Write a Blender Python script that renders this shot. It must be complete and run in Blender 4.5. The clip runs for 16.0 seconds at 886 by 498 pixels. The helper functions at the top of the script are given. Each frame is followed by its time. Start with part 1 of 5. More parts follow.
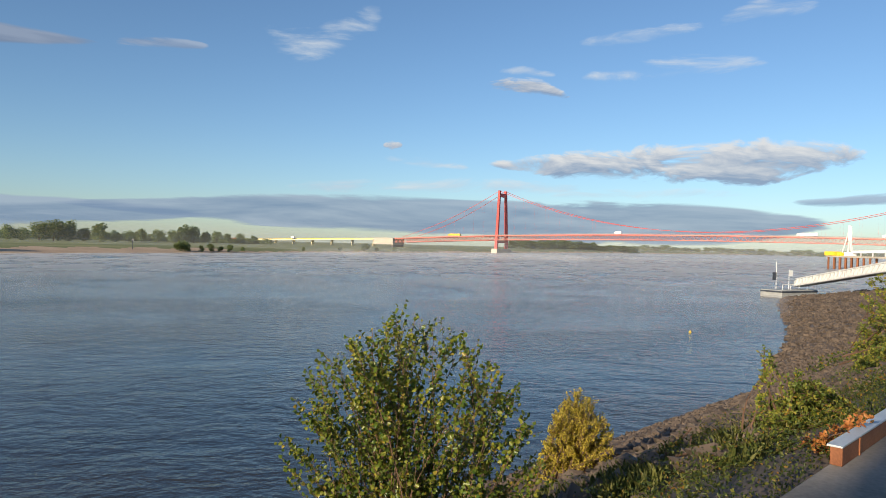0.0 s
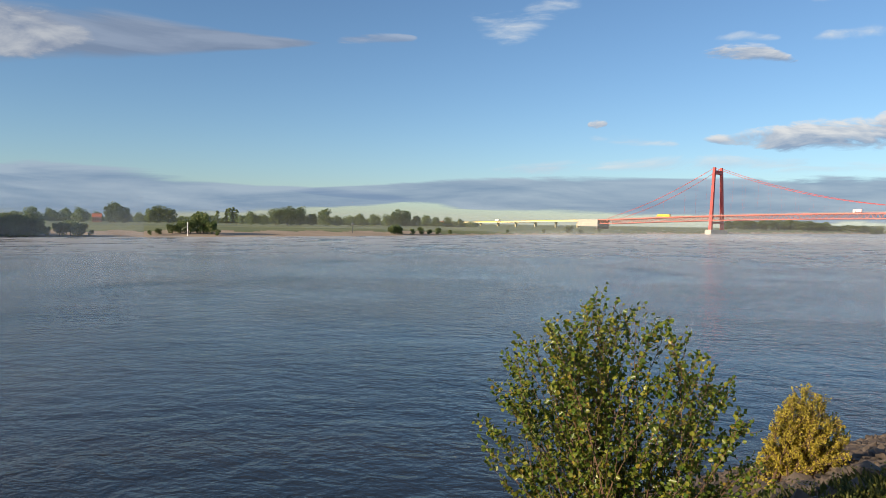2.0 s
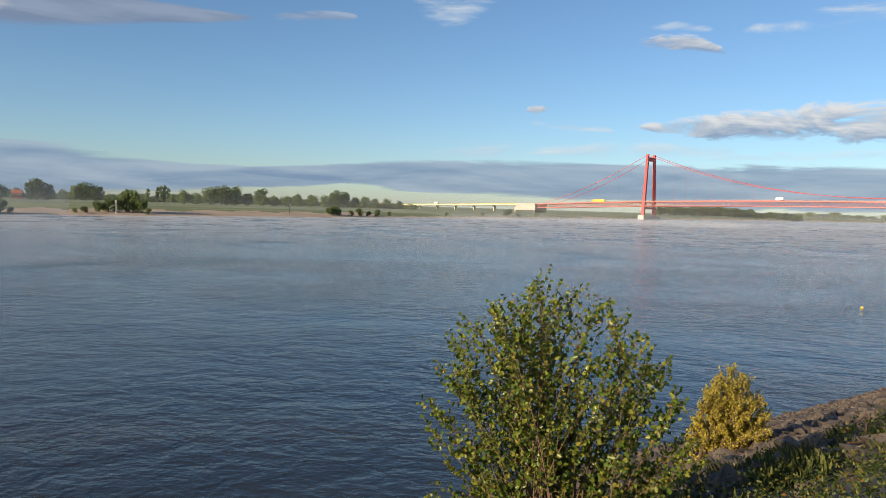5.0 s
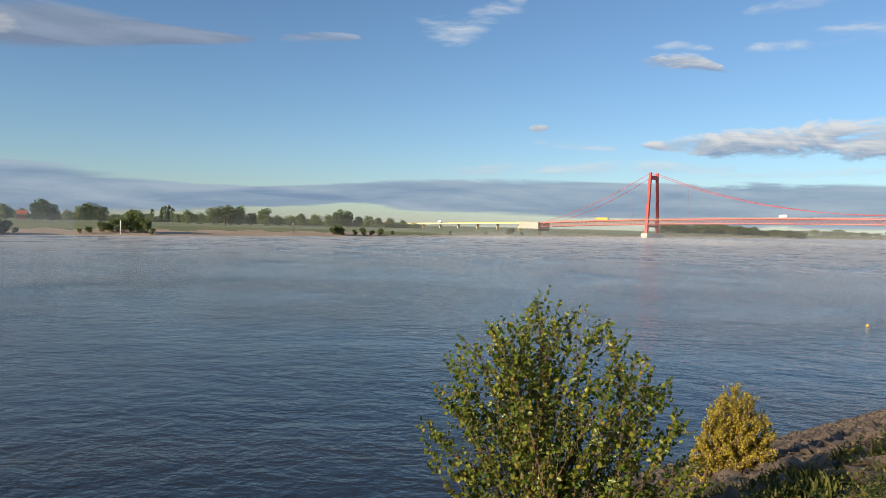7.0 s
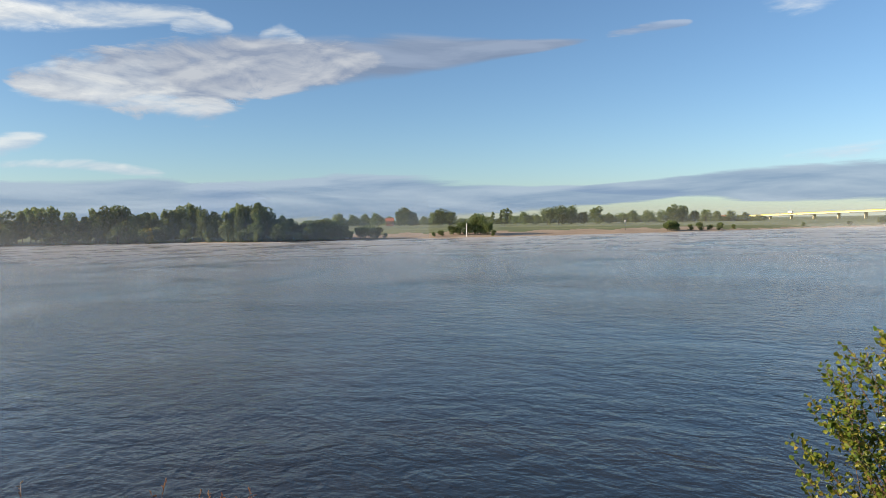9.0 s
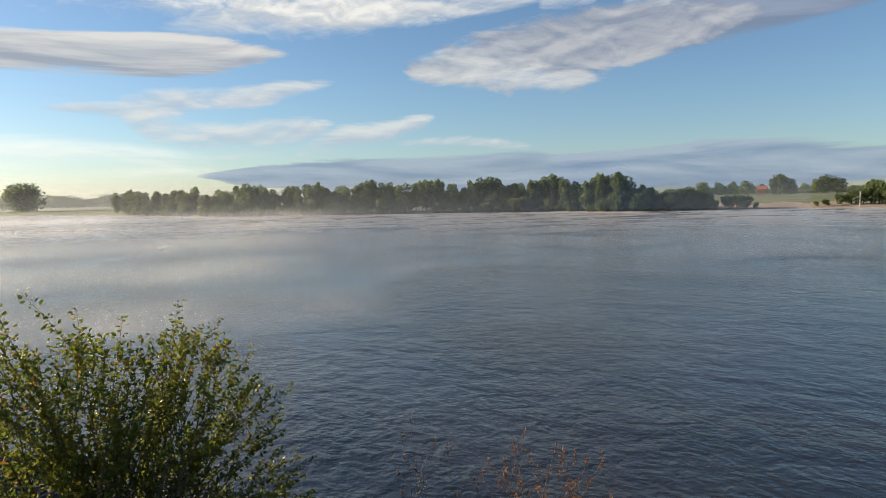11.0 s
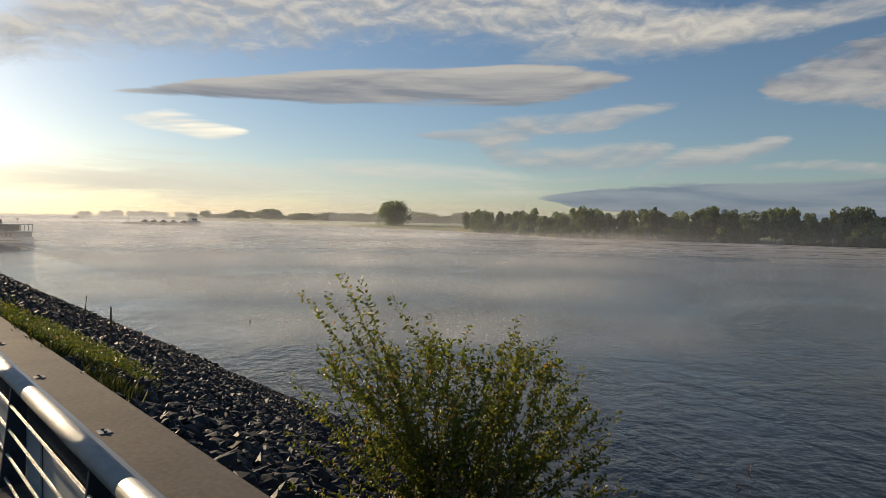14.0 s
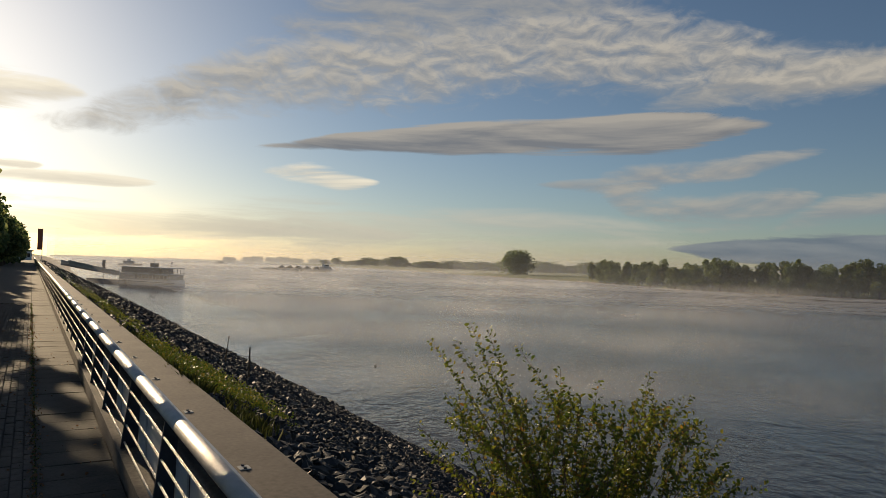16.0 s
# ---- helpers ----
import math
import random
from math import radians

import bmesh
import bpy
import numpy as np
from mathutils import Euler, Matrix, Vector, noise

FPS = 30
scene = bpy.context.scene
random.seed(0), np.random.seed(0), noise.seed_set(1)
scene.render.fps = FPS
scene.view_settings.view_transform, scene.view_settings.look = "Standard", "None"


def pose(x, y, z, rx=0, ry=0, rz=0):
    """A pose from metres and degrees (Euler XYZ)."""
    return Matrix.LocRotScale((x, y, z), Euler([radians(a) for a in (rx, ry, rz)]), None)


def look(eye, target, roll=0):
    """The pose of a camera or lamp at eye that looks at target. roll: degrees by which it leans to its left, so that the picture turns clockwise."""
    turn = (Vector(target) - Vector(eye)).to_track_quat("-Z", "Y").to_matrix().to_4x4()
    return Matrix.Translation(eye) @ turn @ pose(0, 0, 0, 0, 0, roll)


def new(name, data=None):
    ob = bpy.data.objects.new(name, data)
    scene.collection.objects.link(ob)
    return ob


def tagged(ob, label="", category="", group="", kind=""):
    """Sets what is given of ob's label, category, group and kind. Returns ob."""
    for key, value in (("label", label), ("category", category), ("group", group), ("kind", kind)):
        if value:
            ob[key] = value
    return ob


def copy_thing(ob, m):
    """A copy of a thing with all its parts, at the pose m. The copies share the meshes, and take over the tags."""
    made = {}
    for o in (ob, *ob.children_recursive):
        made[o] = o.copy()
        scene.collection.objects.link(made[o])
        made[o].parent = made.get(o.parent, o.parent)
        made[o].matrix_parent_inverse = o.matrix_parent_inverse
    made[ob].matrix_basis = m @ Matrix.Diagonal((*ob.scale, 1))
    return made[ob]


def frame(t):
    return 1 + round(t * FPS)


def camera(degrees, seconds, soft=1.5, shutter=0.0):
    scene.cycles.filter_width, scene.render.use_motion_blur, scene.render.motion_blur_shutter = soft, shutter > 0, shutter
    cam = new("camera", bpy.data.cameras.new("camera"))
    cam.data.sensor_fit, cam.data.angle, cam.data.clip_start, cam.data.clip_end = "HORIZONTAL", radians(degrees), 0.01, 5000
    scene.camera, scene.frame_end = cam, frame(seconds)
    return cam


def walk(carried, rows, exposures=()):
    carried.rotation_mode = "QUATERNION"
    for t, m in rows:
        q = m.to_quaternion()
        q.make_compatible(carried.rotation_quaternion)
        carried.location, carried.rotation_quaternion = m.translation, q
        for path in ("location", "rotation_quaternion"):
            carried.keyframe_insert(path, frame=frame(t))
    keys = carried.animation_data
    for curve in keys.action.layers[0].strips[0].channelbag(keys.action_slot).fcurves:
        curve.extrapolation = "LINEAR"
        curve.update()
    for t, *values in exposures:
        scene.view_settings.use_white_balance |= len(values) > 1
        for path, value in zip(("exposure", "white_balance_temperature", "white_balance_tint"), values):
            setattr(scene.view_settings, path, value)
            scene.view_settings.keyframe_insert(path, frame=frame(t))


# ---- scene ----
# ---- camera ----
cam = camera(64.9, 16.0, soft=0.85)
PATH = [
    (0.0, 0.000, 0.000, 9.000, 89.63, -1.42, 0.19),
    (0.5, 0.011, 0.042, 8.996, 89.41, -0.79, 6.56),
    (1.0, 0.019, 0.098, 8.991, 88.34, -0.22, 11.23),
    (1.5, 0.026, 0.116, 8.991, 88.09, -0.79, 14.71),
    (2.0, 0.025, 0.124, 8.987, 87.83, -0.89, 16.81),
    (2.5, -0.001, 0.138, 8.986, 87.32, -0.99, 19.46),
    (3.0, -0.026, 0.137, 8.987, 87.07, -1.34, 21.52),
    (3.5, -0.040, 0.136, 8.980, 85.98, -1.40, 23.26),
    (4.0, -0.036, 0.136, 8.980, 85.74, -2.02, 21.66),
    (4.5, -0.028, 0.137, 8.977, 85.97, -1.71, 16.50),
    (5.0, -0.023, 0.138, 8.976, 86.49, -1.69, 11.82),
    (7.5, 0.009, 0.149, 8.995, 88.25, -1.17, 12.42),
    (8.0, -0.009, 0.144, 8.989, 88.29, 0.48, 18.07),
    (8.5, -0.045, 0.152, 8.995, 88.31, 0.11, 27.98),
    (9.0, -0.101, 0.161, 8.997, 87.68, 0.82, 38.83),
    (9.5, -0.095, 0.161, 8.997, 86.21, 1.02, 47.57),
    (10.0, -0.088, 0.161, 8.996, 85.62, 1.52, 54.48),
    (12.5, -0.057, 0.162, 8.990, 85.38, -0.08, 82.57),
    (13.0, -0.056, 0.156, 8.994, 85.54, 0.07, 85.89),
    (13.5, -0.054, 0.147, 9.000, 87.28, -0.72, 91.79),
    (14.0, -0.105, 0.133, 8.999, 87.64, -1.02, 94.73),
    (14.5, -0.084, 0.120, 9.003, 89.00, -1.47, 97.84),
    (15.0, -0.091, 0.111, 9.001, 89.69, -2.16, 100.89),
    (15.5, -0.086, 0.098, 9.007, 90.54, -1.92, 103.04),
    (16.0, -0.080, 0.096, 9.007, 91.42, -1.83, 104.85),
]

EXPOSURES = [(0.0, 0.62, 6250, 8), (3.5, 0.66, 6250, 8), (7.7, 0.60, 6250, 8), (9.0, 0.84, 6300, 8), (12.5, 0.42, 6650, 8), (14.5, -0.08, 7000, 10), (16.0, -0.34, 7200, 10)]
walk(cam, [(r[0], pose(*r[1:])) for r in PATH], EXPOSURES)

# ---- sky and sun ----
SUN_AZ, SUN_EL = 142.5, 16.0          # degrees, counted to the left of +y
world = bpy.data.worlds.new("sky")
scene.world = world
world.use_nodes = True
wn = world.node_tree.nodes
sky = wn.new("ShaderNodeTexSky")
sky.sky_type = "NISHITA"
sky.sun_disc = False
sky.sun_elevation = radians(SUN_EL)
sky.sun_rotation = radians(-SUN_AZ)
sky.air_density, sky.dust_density, sky.ozone_density = 0.9, 0.52, 3.2
wn["Background"].inputs["Strength"].default_value = 0.088
world.node_tree.links.new(sky.outputs[0], wn["Background"].inputs["Color"])


def way(az, el=0.0):
    """Direction at an azimuth (to the left of +y) and an elevation, in degrees."""
    a, e = radians(az), radians(el)
    return Vector((-math.sin(a) * math.cos(e), math.cos(a) * math.cos(e), math.sin(e)))


sun = new("sun", bpy.data.lights.new("sun", "SUN"))
sun.data.energy, sun.data.angle, sun.data.color = 5.0, radians(0.6), (1.0, 0.80, 0.56)
sun.matrix_world = look(way(SUN_AZ, SUN_EL) * 100, (0, 0, 0))

EYE = 9.0                              # eye above the water
BANK = Matrix.Rotation(radians(45.5), 4, "Z")   # bank frame: x downstream, y over the river, z up
PROM = EYE - 2.05                      # level of the promenade
WALL_TOP = EYE - 1.45
WALL_OUT = 1.84                        # outer edge of the parapet
DOWN_OUT = 1.46                        # the same, downstream of the viewpoint
WATER_Y = 16.9                         # water's edge in the bank frame


def spot(az, dist, z=0.0):
    d = way(az)
    return Vector((d.x * dist, d.y * dist, z))


# ---- materials ----
def nodes_of(name):
    m = bpy.data.materials.new(name)
    m.use_nodes = True
    return m, m.node_tree.nodes, m.node_tree.links, m.node_tree.nodes["Principled BSDF"]


def ramp_node(n, stops):
    r = n.new("ShaderNodeValToRGB")
    while len(r.color_ramp.elements) < len(stops):
        r.color_ramp.elements.new(0.5)
    for e, (p, c) in zip(r.color_ramp.elements, stops):
        e.position, e.color = p, (*c, 1)
    return r


def surface(name, dark, light, scale=2.0, rough=0.8, bump=0.3, fine=12.0, metal=0.0, stretch=(1, 1, 1), contrast=(0.3, 0.7), specular=0.5):
    """A worn surface: two tones by broad noise, a finer grain, and relief."""
    m, n, l, b = nodes_of(name)
    tc = n.new("ShaderNodeTexCoord")
    mp = n.new("ShaderNodeMapping")
    mp.inputs["Scale"].default_value = stretch
    l.new(tc.outputs["Object"], mp.inputs[0])
    n1, n2 = n.new("ShaderNodeTexNoise"), n.new("ShaderNodeTexNoise")
    n1.inputs["Scale"].default_value, n1.inputs["Detail"].default_value = scale, 5
    n2.inputs["Scale"].default_value, n2.inputs["Detail"].default_value = scale * fine, 4
    for k in (n1, n2):
        l.new(mp.outputs[0], k.inputs["Vector"])
    add = n.new("ShaderNodeMath")
    add.operation = "MULTIPLY_ADD"
    l.new(n2.outputs["Fac"], add.inputs[0])
    add.inputs[1].default_value = 0.4
    mul = n.new("ShaderNodeMath")
    mul.operation = "MULTIPLY"
    l.new(n1.outputs["Fac"], mul.inputs[0])
    mul.inputs[1].default_value = 0.6
    l.new(mul.outputs[0], add.inputs[2])
    r = ramp_node(n, [(contrast[0], dark), (contrast[1], light)])
    l.new(add.outputs[0], r.inputs[0])
    oi = n.new("ShaderNodeObjectInfo")
    hsv = n.new("ShaderNodeHueSaturation")
    mr = n.new("ShaderNodeMapRange")
    mr.inputs["To Min"].default_value, mr.inputs["To Max"].default_value = 0.82, 1.18
    l.new(oi.outputs["Random"], mr.inputs["Value"])
    l.new(mr.outputs[0], hsv.inputs["Value"])
    l.new(r.outputs[0], hsv.inputs["Color"])
    l.new(hsv.outputs[0], b.inputs["Base Color"])
    b.inputs["Roughness"].default_value, b.inputs["Metallic"].default_value = rough, metal
    b.inputs["Specular IOR Level"].default_value = specular
    bp = n.new("ShaderNodeBump")
    bp.inputs["Strength"].default_value, bp.inputs["Distance"].default_value = bump, 0.02
    l.new(add.outputs[0], bp.inputs["Height"])
    l.new(bp.outputs[0], b.inputs["Normal"])
    return m


def foliage(name, stops, through_light=0.35, rough=0.5, patch=0.0):
    """Leaves: the tone differs from leaf to leaf, and light comes through them."""
    m, n, l, b = nodes_of(name)
    g = n.new("ShaderNodeNewGeometry")
    r = ramp_node(n, stops)
    src = g.outputs["Random Per Island"]
    if patch:
        tc, no, mx = n.new("ShaderNodeTexCoord"), n.new("ShaderNodeTexNoise"), n.new("ShaderNodeMath")
        no.inputs["Scale"].default_value = patch
        l.new(tc.outputs["Object"], no.inputs["Vector"])
        mx.operation = "MULTIPLY_ADD"
        l.new(src, mx.inputs[0])
        mx.inputs[1].default_value = 0.45
        mm = n.new("ShaderNodeMath")
        mm.operation = "MULTIPLY_ADD"
        l.new(no.outputs["Fac"], mm.inputs[0])
        mm.inputs[1].default_value, mm.inputs[2].default_value = 1.3, -0.4
        l.new(mm.outputs[0], mx.inputs[2])
        src = mx.outputs[0]
    l.new(src, r.inputs[0])
    oi, hsv, mr = n.new("ShaderNodeObjectInfo"), n.new("ShaderNodeHueSaturation"), n.new("ShaderNodeMapRange")
    mr.inputs["To Min"].default_value, mr.inputs["To Max"].default_value = 0.75, 1.25
    l.new(oi.outputs["Random"], mr.inputs["Value"])
    l.new(mr.outputs[0], hsv.inputs["Value"])
    l.new(r.outputs[0], hsv.inputs["Color"])
    l.new(hsv.outputs[0], b.inputs["Base Color"])
    b.inputs["Roughness"].default_value = rough
    b.inputs["Specular IOR Level"].default_value = 0.35
    t, mix = n.new("ShaderNodeBsdfTranslucent"), n.new("ShaderNodeMixShader")
    l.new(hsv.outputs[0], t.inputs["Color"])
    mix.inputs[0].default_value = through_light
    l.new(b.outputs[0], mix.inputs[1])
    l.new(t.outputs[0], mix.inputs[2])
    l.new(mix.outputs[0], n["Material Output"].inputs["Surface"])
    return m


def water_material():
    """River: ripples at five sizes, roughened in patches where the wind and the current stir them."""
    m, n, l, b = nodes_of("river_water")
    tc = n.new("ShaderNodeTexCoord")
    b.inputs["IOR"].default_value = 1.33
    b.inputs["Roughness"].default_value = 0.15
    b.inputs["Specular IOR Level"].default_value = 0.65

    def noise(scale, stretch, detail, distortion, turn=-45.0):
        mp, no = n.new("ShaderNodeMapping"), n.new("ShaderNodeTexNoise")
        mp.inputs["Rotation"].default_value = (0, 0, radians(turn))
        mp.inputs["Scale"].default_value = stretch
        no.inputs["Scale"].default_value, no.inputs["Detail"].default_value = scale, detail
        no.inputs["Distortion"].default_value = distortion
        l.new(tc.outputs["Object"], mp.inputs[0])
        l.new(mp.outputs[0], no.inputs["Vector"])
        return no.outputs["Fac"]

    def calc(op, a, c):
        k = n.new("ShaderNodeMath")
        k.operation = op
        for i, v in enumerate((a, c)):
            if isinstance(v, (int, float)):
                k.inputs[i].default_value = v
            else:
                l.new(v, k.inputs[i])
        return k.outputs[0]

    gust = n.new("ShaderNodeMapRange")
    gust.interpolation_type = "SMOOTHSTEP"
    for key, value in (("From Min", 0.34), ("From Max", 0.66), ("To Min", 0.5), ("To Max", 1.4)):
        gust.inputs[key].default_value = value
    l.new(noise(0.03, (0.8, 1.2, 1), 5, 1.2), gust.inputs["Value"])
    swell = calc("ADD", calc("MULTIPLY", noise(0.05, (0.9, 1.1, 1), 3, 0.6), 0.6), calc("MULTIPLY", noise(0.25, (0.85, 1.15, 1), 3, 0.8, -20), 0.42))
    chop = calc("ADD", calc("MULTIPLY", noise(0.8, (0.85, 1.15, 1), 4, 0.6, -60), 0.40), calc("MULTIPLY", noise(2.6, (0.9, 1.1, 1), 4, 0.5, 10), 0.15))
    tot = calc("ADD", swell, calc("MULTIPLY", chop, gust.outputs[0]))
    bp = n.new("ShaderNodeBump")
    bp.inputs["Strength"].default_value, bp.inputs["Distance"].default_value = 1.0, 0.34
    l.new(tot, bp.inputs["Height"])
    l.new(bp.outputs[0], b.inputs["Normal"])
    # silt drifts in the current
    r = ramp_node(n, [(0.36, (0.014, 0.021, 0.029)), (0.64, (0.038, 0.033, 0.026))])
    l.new(noise(0.03, (0.7, 1.3, 1), 4, 0.8), r.inputs[0])
    l.new(r.outputs[0], b.inputs["Base Color"])
    return m


M_WATER = water_material()
M_MEADOW = surface("meadow", (0.075, 0.105, 0.033), (0.20, 0.205, 0.075), 0.02, 0.95, 0.3, 20, contrast=(0.35, 0.65))
M_SAND = surface("river_sand", (0.28, 0.20, 0.13), (0.45, 0.34, 0.24), 0.06, 0.95, 0.2, 18)
M_GRAVEL = surface("gravel_slope", (0.045, 0.038, 0.032), (0.16, 0.125, 0.10), 0.9, 0.9, 1.0, 6)
M_BROWNSTONE = surface("brown_bank_stone", (0.030, 0.024, 0.020), (0.125, 0.092, 0.068), 1.0, 0.75, 0.5, 7)
M_STONE = surface("basalt_stone", (0.008, 0.0085, 0.0095), (0.042, 0.039, 0.036), 3.0, 0.62, 0.5, 7, specular=0.35)
# weather stains, darkened further so that the tone carries shade
M_CONCRETE = surface("weathered_shaded_concrete", (0.035, 0.029, 0.025), (0.15, 0.122, 0.10), 0.9, 0.85, 0.35, 25)
# viaduct concrete with the yellow of the low sun put into its colour
M_VIADUCT = surface("sunlit_yellow_concrete", (0.50, 0.44, 0.27), (0.64, 0.57, 0.36), 0.2, 0.8, 0.1, 20)
# lit copy of the parapet concrete for the part downstream
M_LITWALL = surface("lit_parapet_concrete", (0.15, 0.135, 0.115), (0.32, 0.29, 0.25), 1.2, 0.85, 0.5, 25)
M_PALECONC = surface("pale_concrete", (0.36, 0.32, 0.27), (0.50, 0.45, 0.38), 0.2, 0.8, 0.1, 20)
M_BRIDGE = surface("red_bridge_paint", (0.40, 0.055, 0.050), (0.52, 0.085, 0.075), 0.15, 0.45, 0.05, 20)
# paler copy of the bridge red for the deck, sunlight put into its tone
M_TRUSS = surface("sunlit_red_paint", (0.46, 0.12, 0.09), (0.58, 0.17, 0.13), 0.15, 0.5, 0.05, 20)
M_RAIL = surface("galvanised_tube", (0.40, 0.40, 0.39), (0.62, 0.60, 0.56), 9, 0.50, 0.6, 30, metal=0.85)
M_SHEET = surface("frosted_sheet", (0.40, 0.44, 0.48), (0.58, 0.61, 0.64), 3, 0.40, 0.35, 40)
M_DARKSTEEL = surface("dark_steel", (0.020, 0.026, 0.036), (0.045, 0.055, 0.07), 3, 0.5, 0.2, 20, metal=0.3)
M_RUST = surface("rusted_steel", (0.16, 0.055, 0.022), (0.33, 0.13, 0.05), 4, 0.75, 0.4, 14, metal=0.1)
# moss and dirt, with tree shade added as a darker base tone
M_SLAB = surface("mossy_shaded_slab", (0.020, 0.018, 0.013), (0.085, 0.068, 0.052), 2.2, 0.85, 0.4, 12)
# the paleness stands in for sky mirrored in the panels
M_PANEL = surface("sky_pale_sheet", (0.36, 0.40, 0.43), (0.52, 0.55, 0.57), 2, 0.35, 0.1, 20)
M_PAVER = surface("brick_paver", (0.045, 0.033, 0.025), (0.11, 0.083, 0.062), 8, 0.85, 0.4, 8)
M_JOINT = surface("joint_soil", (0.035, 0.03, 0.025), (0.08, 0.07, 0.055), 5, 0.95, 0.4, 8)
M_BARK = surface("bark", (0.05, 0.035, 0.025), (0.13, 0.09, 0.06), 6, 0.9, 0.6, 8)
M_TWIG = surface("reddish_twig", (0.06, 0.033, 0.02), (0.15, 0.085, 0.05), 10, 0.8, 0.3, 6)
M_WHITE = surface("white_paint", (0.68, 0.68, 0.66), (0.82, 0.82, 0.80), 1.0, 0.45, 0.05, 15)
M_YELLOW = surface("yellow_paint", (0.62, 0.42, 0.02), (0.78, 0.55, 0.04), 1.0, 0.5, 0.05, 15)
M_DARKPAINT = surface("dark_blue_paint", (0.02, 0.026, 0.04), (0.05, 0.06, 0.08), 1.0, 0.45, 0.1, 15)
M_GREYPAINT = surface("grey_paint", (0.20, 0.21, 0.21), (0.32, 0.33, 0.33), 1.0, 0.55, 0.1, 15)
M_COAL = surface("coal_heap", (0.012, 0.012, 0.013), (0.05, 0.047, 0.045), 0.6, 0.9, 0.6, 10)
M_ROOF = surface("red_roof_tile", (0.28, 0.075, 0.04), (0.42, 0.14, 0.08), 0.5, 0.85, 0.3, 10)
M_BRICK = surface("brick_facade", (0.22, 0.11, 0.075), (0.34, 0.19, 0.13), 0.6, 0.9, 0.2, 14)
M_GLASSDARK = surface("dark_window_glass", (0.015, 0.02, 0.025), (0.03, 0.035, 0.04), 1, 0.06, 0.0, 5)
F_WOOD = foliage("woodland_leaves", [(0.0, (0.058, 0.10, 0.038)), (0.5, (0.145, 0.20, 0.075)), (1.0, (0.29, 0.31, 0.12))], 0.5, 0.6)
F_YELLOW = foliage("autumn_yellow_leaves", [(0.0, (0.24, 0.20, 0.025)), (0.6, (0.44, 0.36, 0.045)), (1.0, (0.60, 0.47, 0.07))], 0.4)
F_ALDER = foliage("alder_leaves", [(0.0, (0.066, 0.125, 0.017)), (0.5, (0.155, 0.20, 0.026)), (0.90, (0.28, 0.28, 0.036)), (1.0, (0.38, 0.27, 0.045))], 0.36, 0.34)
F_PLUM = foliage("shrub_leaves", [(0.0, (0.072, 0.115, 0.016)), (0.6, (0.18, 0.21, 0.028)), (0.94, (0.31, 0.27, 0.045)), (1.0, (0.36, 0.17, 0.035))], 0.55, 0.36)
# weed colours darkened to carry the shade of the bank slope
F_SHADEWEED = foliage("bank_weeds", [(0.0, (0.028, 0.05, 0.010)), (0.55, (0.075, 0.10, 0.018)), (0.90, (0.16, 0.16, 0.028)), (1.0, (0.28, 0.14, 0.025))], 0.35)
# lit copy of the weed colours, brightened for shrubs in the sun
F_SHRUB = foliage("sunlit_shrub_leaves", [(0.0, (0.06, 0.095, 0.016)), (0.55, (0.15, 0.18, 0.028)), (0.92, (0.27, 0.25, 0.04)), (1.0, (0.34, 0.19, 0.03))], 0.4)
F_ORANGE = foliage("orange_leaves", [(0.0, (0.30, 0.10, 0.03)), (1.0, (0.52, 0.24, 0.07))], 0.4)
F_GRASS = foliage("bank_grass", [(0.0, (0.07, 0.09, 0.02)), (1.0, (0.19, 0.19, 0.05))], 0.35)
F_DRY = foliage("dry_stalks", [(0.0, (0.14, 0.07, 0.035)), (1.0, (0.26, 0.14, 0.07))], 0.25)


# ---- building helpers ----
def mesh_from(name, verts, faces, mats=(), smooth=False):
    me = bpy.data.meshes.new(name)
    me.from_pydata([tuple(v) for v in verts], [], [tuple(int(i) for i in f) for f in faces])
    for m in mats:
        me.materials.append(m)
    if smooth:
        me.polygons.foreach_set("use_smooth", [True] * len(me.polygons))
    me.update()
    return me


def part(name, geo, material, parent=None, label="", smooth=False):
    """One mesh object from a bmesh or a mesh, under a thing or a part."""
    if isinstance(geo, bmesh.types.BMesh):
        me = bpy.data.meshes.new(name)
        geo.normal_update()
        geo.to_mesh(me)
        geo.free()
        if smooth:
            me.polygons.foreach_set("use_smooth", [True] * len(me.polygons))
    else:
        me = geo
    if material and not me.materials:
        me.materials.append(material)
    ob = new(name, me)
    if parent:
        ob.parent = parent
    return tagged(ob, label=label)


def thing(name, label, category, m=None, group="", kind=""):
    ob = tagged(new(name), label, category, group, kind)
    ob.empty_display_size = 0.2
    if m is not None:
        ob.matrix_world = m
    return ob


def add_box(bm, x0, x1, y0, y1, z0, z1, bevel=0.0):
    vs = bmesh.ops.create_cube(bm, size=1.0)["verts"]
    bmesh.ops.scale(bm, vec=(x1 - x0, y1 - y0, z1 - z0), verts=vs)
    bmesh.ops.translate(bm, vec=((x0 + x1) / 2, (y0 + y1) / 2, (z0 + z1) / 2), verts=vs)
    if bevel:
        es = list({e for v in vs for e in v.link_edges})
        bmesh.ops.bevel(bm, geom=es, offset=bevel, segments=2, affect="EDGES", profile=0.6)


def box(*a, bevel=0.0):
    bm = bmesh.new()
    add_box(bm, *a, bevel=bevel)
    return bm


